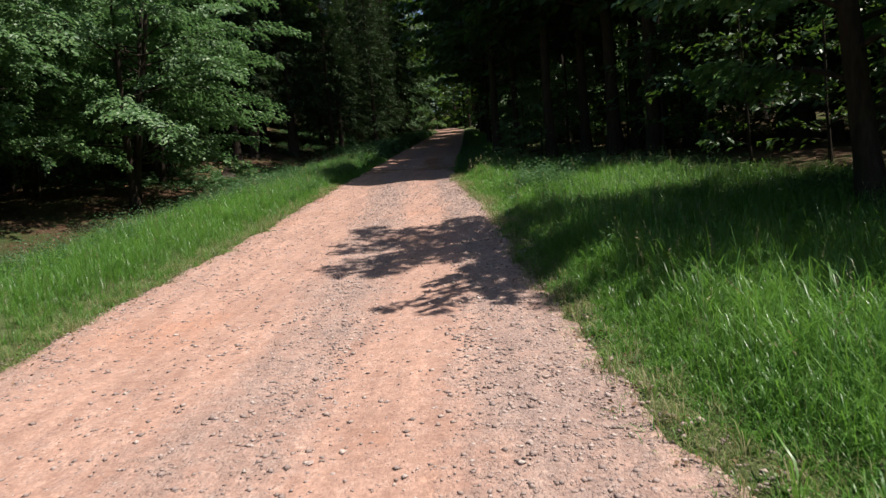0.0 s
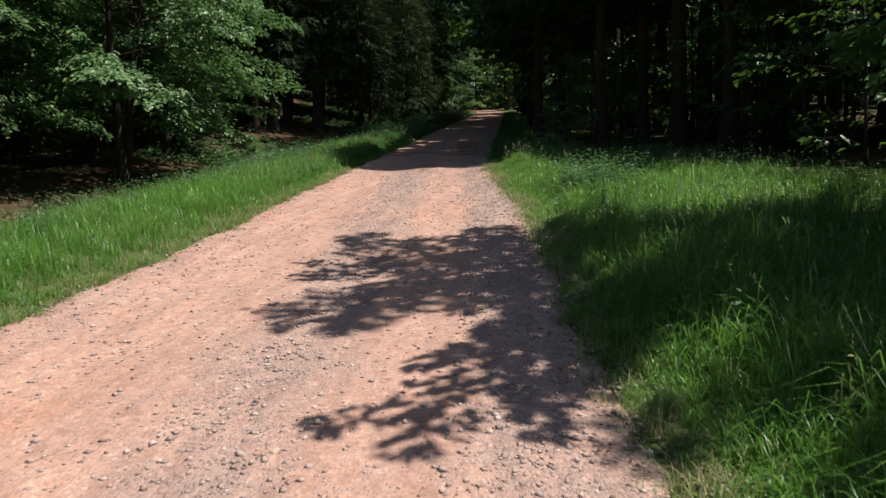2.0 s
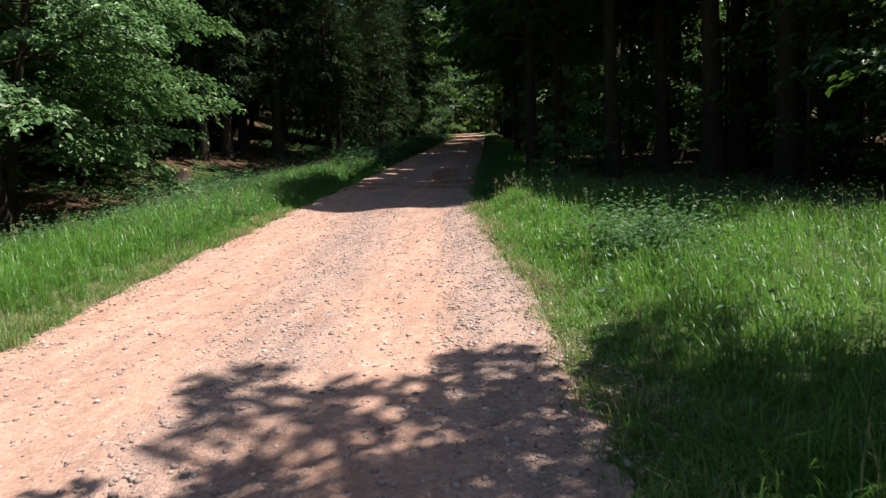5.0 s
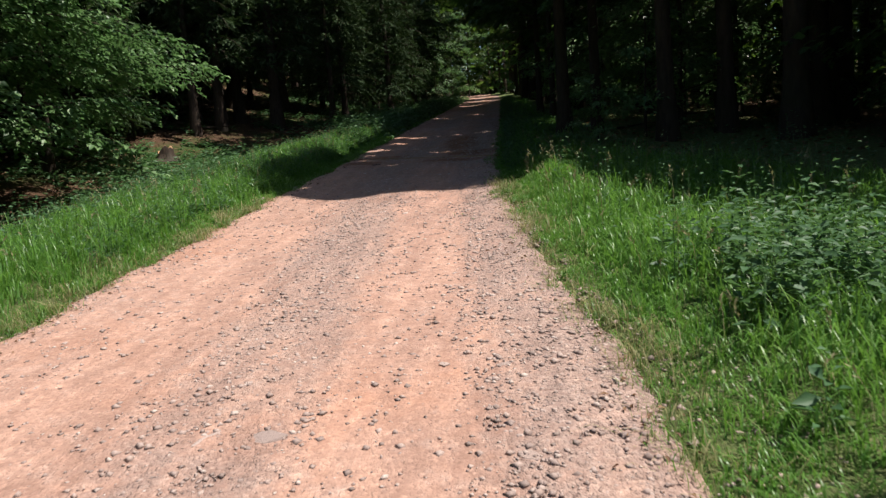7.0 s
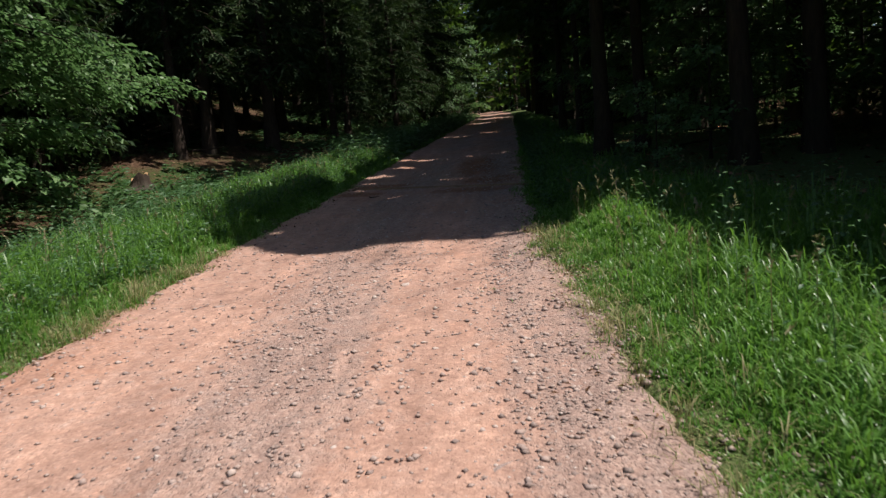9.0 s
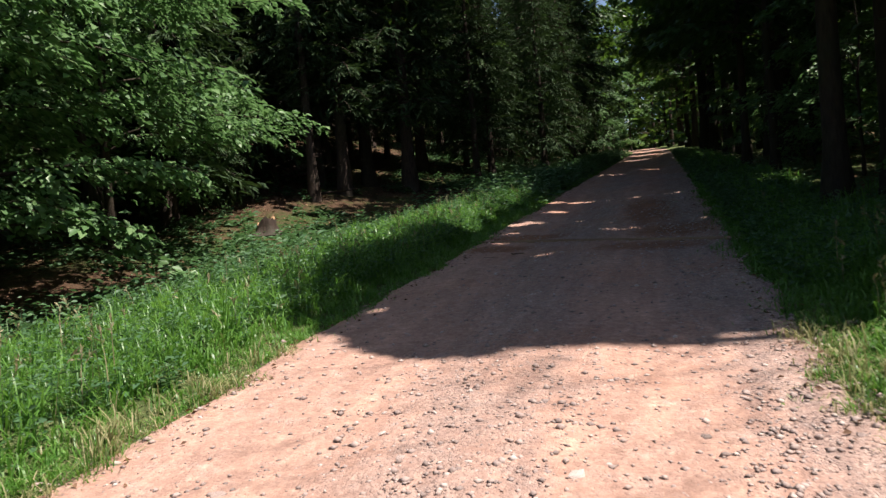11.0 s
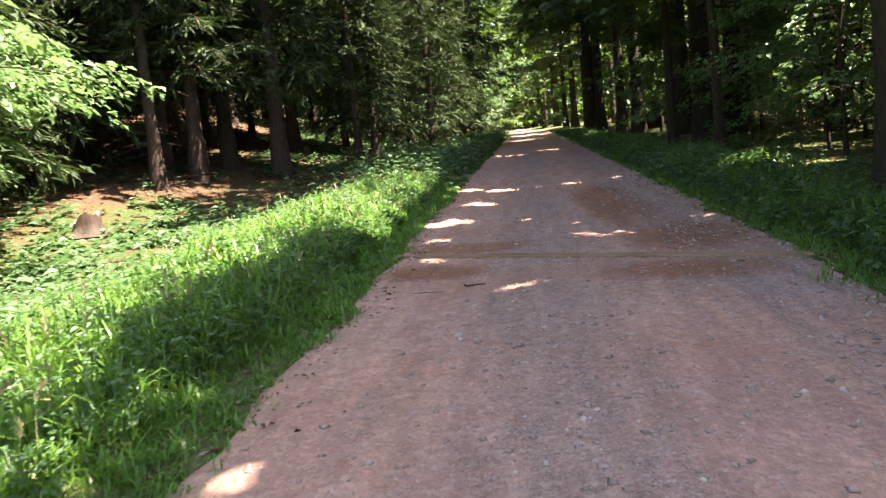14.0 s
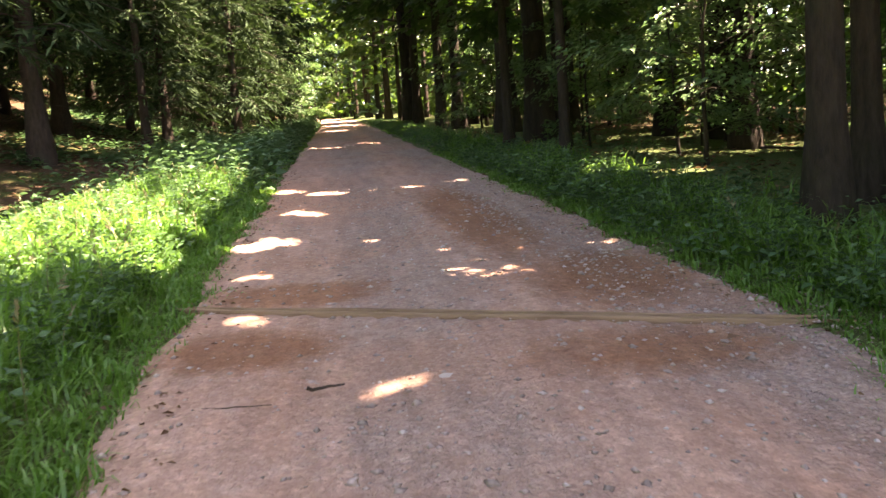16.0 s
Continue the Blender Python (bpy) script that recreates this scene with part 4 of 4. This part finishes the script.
# left: spruces
S4 = spruce("spruce_tree", 16.0, 0.2, 1.8, 2.7, 22, 6, 44, "dark spruce standing deep in the wood", 0.125, 4)
stand(S1, -8.6, 37.3, 0, 1.0, first=True)
stand(S4, -16.5, 35, 0, 1.0, first=True)
stand(S2, -5.1, 45.2, 0, 1.0, first=True)
stand(S3, -14.0, 47.0, 0, 1.15, first=True)
NEAR_SPRUCES = ((-16.3, 46, 60, 0.9, 2), (-8.6, 45, 40, 0.85, 1), (-11, 58, 90, 1.0, 2), (-7.6, 55, 120, 0.95, 1), (-5.4, 57, 10, 0.8, 1), (-6.2, 64, 70, 1.1, 0),
                (-12, 44, 200, 0.8, 1), (-17.5, 40, 20, 1.0, 0), (-20, 50, 100, 1.1, 2), (-15, 54, 150, 1.0, 0), (-13.5, 36.5, 220, 0.85, 2), (-19, 33, 130, 1.0, 2),
                (-22, 42, 10, 1.1, 0), (-18, 27, 300, 1.0, 0), (-21, 20, 44, 1.0, 0), (-24, 28, 88, 1.1, 2), (-9.5, 66, 99, 1.1, 2), (-14, 64, 190, 1.1, 0))
INNER_SPRUCES = ((-20, 60, 30, 1.1, 1), (-7.0, 43.0, 310, 0.95, 1), (-7.0, 74, 280, 1.1, 1), (-22, 13, 55, 1.0, 0), (-26, 36, 66, 1.1, 0), (-6.4, 84, 18, 1.1, 1),
                 (-27, 55, 77, 1.2, 0), (-23, 6, 150, 1.1, 0), (-10.6, 51, 12, 1.0, 0), (-18, 57, 50, 1.1, 0), (-12.5, 41, 70, 0.9, 2), (-16.5, 31, 15, 0.95, 1),
                 (-19.5, 24, 200, 1.0, 1), (-17.5, 17, 99, 0.9, 1), (-10, 76, 10, 1.2, 0), (-12, 90, 90, 1.2, 0), (13.2, 17.6, 10, 0.85, 1), (13.2, 8.5, 60, 0.9, 1))
FAR_SPRUCES = ((11.2, 19.0, 100, 0.9, 1), (16.5, 14.5, 150, 1.0, 0), (15.2, 21.5, 200, 1.0, 0), (18.5, 7.5, 250, 1.0, 0), (14.5, 1.5, 20, 0.9, 1), (20.5, 18.5, 70, 1.1, 0),
               (17, 27, 5, 1.0, 0))
for x, y, a, s, k in NEAR_SPRUCES + INNER_SPRUCES + FAR_SPRUCES:
    stand(S4 if y > 52 or x < -16.4 or x > 13 else (S1, S2, S3)[k], x, y, a, s)
for x, y, s in ((-7.3, 41.6, 0.8), (-11.4, 36, 0.9), (-10.65, 34.0, 0.95), (-13.2, 34.2, 0.95), (-12.6, 29.6, 0.9), (-15, 29.5, 1.0), (-13.0, 31.0, 0.8), (-14, 40.5, 0.9), (-18.5, 44, 1.0), (-12.5, 54, 1.0), (-9.2, 49, 0.8), (-7.5, 60, 0.9), (-16.5, 50, 1.1), (-17, 21, 0.9), (-19.5, 15, 1.0), (-18.5, 9, 1.0), (-20, 37, 1.1)):
    stand(S4 if x < -12 or y > 48 else S3, x, y, x * 37 % 360, s)
for x, y, a, s in ((-4.7, 51.5, 20, 1.2), (-10.2, 35.4, 50, 0.9), (-12.6, 38.8, 140, 1.0), (-9.8, 42.2, 230, 0.95), (-14.6, 37.6, 300, 1.0)):
    stand(S1, x, y, a, s)


def far_wood():
    """The wood all round, beyond the trees that can be told apart: crowns of big leaf clumps in rings."""
    r = np.random.default_rng(3)
    C, S = [], []
    trunks = []
    for k in range(760):
        a = r.uniform(0, 6.283)
        rad = r.uniform(30, 80)
        x, y = rad * math.sin(a) * 0.9, 28 + rad * math.cos(a) * 1.35
        if -6.5 < x + 0.0022 * max(y - 60, 0) ** 2 < 4 and 0 < y < 112:
            continue
        if abs(x) < 7 and y < 0 or (x > 4 and y < 20 and x < 22):
            continue
        h = r.uniform(15, 21)
        b = plan([x, y, float(land(x, y))])
        trunks.append(tube(b + np.array([[0, 0, -0.3], [0.1, 0, h * 0.5], [0, 0.1, h]]), [0.25, 0.16, 0.03], 6))
        m = 150
        z = r.uniform(0.02, 1, m)
        rr = (2.6 * (1 - z) ** 0.6 + 0.6) * np.sqrt(r.random(m)) * 1.25
        aa = r.uniform(0, 6.283, m)
        C.append(b + np.stack([np.cos(aa) * rr, np.sin(aa) * rr, z * h], -1))
        S.append(r.uniform(0.6, 1.5, m))
    for k in range(130):
        x, y, h = r.uniform(-46, 34), r.uniform(112, 158), r.uniform(14, 20)
        b = plan([x, y, float(land(x, y))])
        m = 150
        z, aa = r.uniform(0, 1, m), r.uniform(0, 6.283, m)
        rr = 3.6 * np.sqrt(r.random(m)) * (1.1 - z * 0.7)
        C.append(b + np.stack([np.cos(aa) * rr, np.sin(aa) * rr, z * h], -1))
        S.append(r.uniform(0.9, 2.0, m))
    c, s = np.concatenate(C), np.concatenate(S)
    d = r.normal(0, 1, (len(c), 3)) * np.array([1, 1, 0.5])
    v, f = leaves_np(c, d, r.normal(0, 0.6, (len(c), 3)) + np.array([0, 0, 1.0]), s, 0.55, 0.1)
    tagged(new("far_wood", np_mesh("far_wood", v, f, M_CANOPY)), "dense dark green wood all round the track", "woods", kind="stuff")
    v, f = join(trunks)
    tagged(new("far_trunks", np_mesh("far_trunks", v, f, M_SPRUCEBARK, True)), "dim trunks of the wood all round", "woods", kind="stuff")


far_wood()
stand(U1, -4.6, 86, 40, 2.2, label="young bright leafy beech beside the far track")
stand(U2, -4.3, 63, 150, 1.6, label="bright leafy sapling beside the far track")

# ---- where the sun comes through: the open ground, the gaps over the shaded track, the lit trees ahead ----
OPEN_GROUND = ((-9, -6), (-7.5, 20), (-7, 28), (-6.2, 33), (-3.3, 33), (-3.1, 25), (-3.6, 24), (-4.2, 21.4), (-3.8, 19.6), (-2.6, 18.85), (-2.2, 18.4), (-1.65, 18.15), (-1.0, 18.35), (-0.3, 18.5),
               (0.4, 18.7), (1.3, 18.8), (1.63, 16.1), (2.7, 13.5), (5.2, 10.8), (6.3, 9.0), (6.5, -6))
SUN_PATCHES = ((-0.80, 24.23, 0.26), (-2.37, 26.07, 0.18), (-2.65, 25.85, 0.16), (-2.22, 27.8, 0.18), (-2.65, 30.2, 0.22), (-1.96, 29.8, 0.20), (-0.75, 29.6, 0.15), (0.03, 30.1, 0.16),
               (-0.32, 24.9, 0.07), (-1.0, 24.95, 0.04), (0.29, 24.8, 0.06), (-1.68, 22.34, 0.035), (-1.50, 22.42, 0.03), (-2.41, 23.57, 0.05), (-1.11, 23.0, 0.02), (-1.12, 22.4, 0.02),
               (-2.5, 24.7, 0.04), (-1.5, 25.8, 0.05), (-2.1, 42.2, 0.45), (-0.6, 43.5, 0.4), (-1.7, 60, 0.9), (-1.2, 72, 1.4), (-1.0, 86, 1.6))
SUN_TREES = ((-5.0, 45.2, 4.0, 2.8), (-5.4, 57, 6.0, 3.0), (-4.0, 86, 5.5, 4.0), (-4.3, 63, 4.0, 2.6), (-6.2, 64, 7.0, 3.0), (3.0, 28.4, 2.4, 0.6), (2.9, 28.3, 1.3, 0.45), (2.9, 28.1, 0.6, 0.45), (6.6, 31, 4.0, 1.2), (5.0, 31.8, 3.0, 0.8), (8.2, 35.5, 4.5, 1.6), (9.4, 31.5, 5.0, 1.6), (6.8, 45, 5.0, 2.0), (4.9, 50, 4.0, 2.0), (7.3, 26.2, 3.5, 0.9))


def inside(x, y, ring_pts):
    odd = np.zeros(len(x), bool)
    for (x0, y0), (x1, y1) in zip(ring_pts, ring_pts[1:] + ring_pts[:1]):
        if y0 != y1:
            odd ^= ((y0 > y) != (y1 > y)) & (x < x0 + (y - y0) * (x1 - x0) / (y1 - y0))
    return odd


def thin_crown(ob, far_side=0.0):
    """Leaves the crown open where the sun reaches the ground or a tree behind it."""
    me = ob.data
    n = len(me.vertices) // 4
    loc = np.empty(n * 12, np.float32)
    me.vertices.foreach_get("co", loc)
    loc = loc.reshape(n, 4, 3)
    m = np.array(ob.matrix_world)
    c = loc.mean(1) @ m[:3, :3].T + m[:3, 3]
    p = np.stack([c[:, 0], c[:, 1] * CT + c[:, 2] * ST, c[:, 2] * CT - c[:, 1] * ST], -1)
    s = np.array([_d.x, _d.y * CT + _d.z * ST, _d.z * CT - _d.y * ST])
    g = p - s * (p[:, 2:] / s[2])
    gone = inside(g[:, 0], g[:, 1] + 0.12 * lumps(g[:, 0], g[:, 1], 0.25), OPEN_GROUND)
    gone &= (g[:, 1] < 20) | (lumps(g[:, 0], g[:, 1], 0.45) < 0.10)
    if far_side:
        gone &= g[:, 0] < far_side
    for x, y, r in SUN_PATCHES:
        ragged = r * (1.0 + 0.7 * lumps(g[:, 0] * 3 + x, g[:, 1] * 3 + y, 0.3)) + 0.10
        gone |= ((g[:, 0] - x) / 1.15) ** 2 + (g[:, 1] - y) ** 2 < ragged ** 2
    for x, y, z, r in SUN_TREES:
        v = p - np.array([x, y, z])
        t = v @ s
        gone |= (t > r * 0.9) & (np.linalg.norm(v - t[:, None] * s, axis=1) < r)
    if gone.any() and not gone.all():
        v = loc[~gone].reshape(-1, 3)
        k = np.arange(len(v) // 4)[:, None] * 4
        ob.data = np_mesh("crown", v, np.concatenate([k + np.array([[0, 1, 2]]), k + np.array([[0, 2, 3]])]), me.materials[0])


bpy.context.view_layer.update()
for ob in [o for o in scene.objects if o.parent and o.name.split(".")[0] == "crown"]:
    if ob.parent.name.split(".")[0] != "oak_tree" and ob.parent.matrix_world.translation.x > 0:
        thin_crown(ob, 3.4 if ob.parent == R2 else 0.0)
# no bare limb is left where the crown is open
for ob in [o for o in scene.objects if o.parent and o.name.split(".")[0] == "limb"]:
    if ob.parent.name.split(".")[0] != "oak_tree" and ob.parent.matrix_world.translation.x > 0 and ob.parent != R2:
        tip = ob.matrix_world @ ob.data.vertices[-1].co
        tip = tip - _d * ((tip.z * CT - tip.y * ST) / (_d.z * CT - _d.y * ST))
        if inside(np.array([tip.x]), np.array([tip.y * CT + tip.z * ST]), OPEN_GROUND)[0]:
            bpy.data.objects.remove(ob)


def stump(x, y):
    r = random.Random(4)
    root = new("tree_stump")
    root.matrix_world = Matrix.Translation(plan([x, y, float(land(x, y)) - 0.05])) @ pose(0, 0, 0, 0, 0, 30)
    tagged(root, "old broken tree stump with splayed roots", "stump")
    n, ringn = 20, 6
    zs = [0, 0.06, 0.14, 0.24, 0.33, 0.38]
    rs = [0.50, 0.36, 0.28, 0.25, 0.24, 0.23]
    v = []
    for z, rr in zip(zs, rs):
        for k in range(n):
            a = k * 6.283 / n
            q = rr * (1 + (0.35 if z < 0.15 else 0.08) * math.sin(5 * a + 1) * (0.6 if z < 0.3 else 0.5)) + r.uniform(-0.01, 0.01)
            up = (0.5 * math.sin(a + 2.0) + 0.3 * math.sin(3 * a) + r.uniform(-0.25, 0.25)) * 0.16 * (z / 0.38) ** 2
            v.append((math.cos(a) * q, math.sin(a) * q, z + up))
    f = np.array([[i * n + k, i * n + (k + 1) % n, (i + 1) * n + (k + 1) % n, (i + 1) * n + k] for i in range(ringn - 1) for k in range(n)])
    hang("bark", np_mesh("bark", np.array(v), f, M_SPRUCEBARK, True), root)
    top = np.array([(*[c * 0.97 for c in p[:2]], p[2] + 0.003) for p in v[-n:]] + [(0, 0, 0.33)])
    hang("cut_face", np_mesh("cut_face", top, np.array([[k, (k + 1) % n, n] for k in range(n)]), M_CUT), root, "pale splintered top")


stump(-9.8, 29.6)

# ---- small things on the forest floor and the track ----
_y = rng.uniform(16.6, 20.5, 22)
_x = -5.1 - rng.random(22) * 1.5
weeds("dry_dock_stalks", _x, _y, rng.uniform(0.25, 0.42, 22), 14, 0.026, "brown seeding dock stalks at the edge of the bushes", M_LITTER)
_y = rng.uniform(9, 22, 46)
_x = verge_end(_y) + rng.random(46) * 0.9
weeds("dry_dock_stalks", _x, _y, rng.uniform(0.45, 0.75, 46), 16, 0.032, "tall brown dock stalks at the back of the verge", M_LITTER)
for k, (x, y, ang, ln, rad) in enumerate(((-7.6, 27.2, 30, 1.6, 0.03), (-9.2, 30.4, 110, 2.2, 0.04), (-6.6, 24.5, 75, 1.2, 0.02), (-10.8, 34.6, 15, 2.6, 0.05), (-8.2, 36.8, 140, 1.8, 0.035),
                                          (-12.4, 38.0, 60, 3.0, 0.06), (-7.2, 31.6, 160, 1.4, 0.025), (3.8, 25.6, 40, 1.5, 0.03), (5.2, 28.8, 120, 2.0, 0.04), (-6.9, 20.2, 25, 1.1, 0.02))):
    stick(x, y, float(land(x, y)) + 0.02, ang, ln, rad, "fallen_branch", "bare fallen branch lying on the forest floor", 50 + k)


def fallen_leaf(x, y, size, turn):
    v, f = leaves_np(np.array([[-size / 2, 0, 0.0]]), np.array([[1.0, 0, 0.05]]), np.array([[0, 0, 1.0]]), np.array([size]), 0.6, 0.1)
    ob = new("leaf", np_mesh("leaf", v, f, M_LITTER))
    ob.matrix_world = Matrix.Translation(plan([x, y, 0.03])) @ TILT @ pose(0, 0, 0, 0, 0, turn)
    tagged(ob, "single dry pale leaf lying on the gravel", "leaf", "fallen leaves on the track")


for x, y, s, a in ((-0.03, 22.37, 0.09, 20), (-2.5, 24.4, 0.07, 80), (-2.6, 23.9, 0.06, 140), (-2.4, 24.7, 0.08, 200), (0.35, 23.2, 0.07, 30), (-2.3, 24.2, 0.06, 300)):
    fallen_leaf(x, y, s, a)
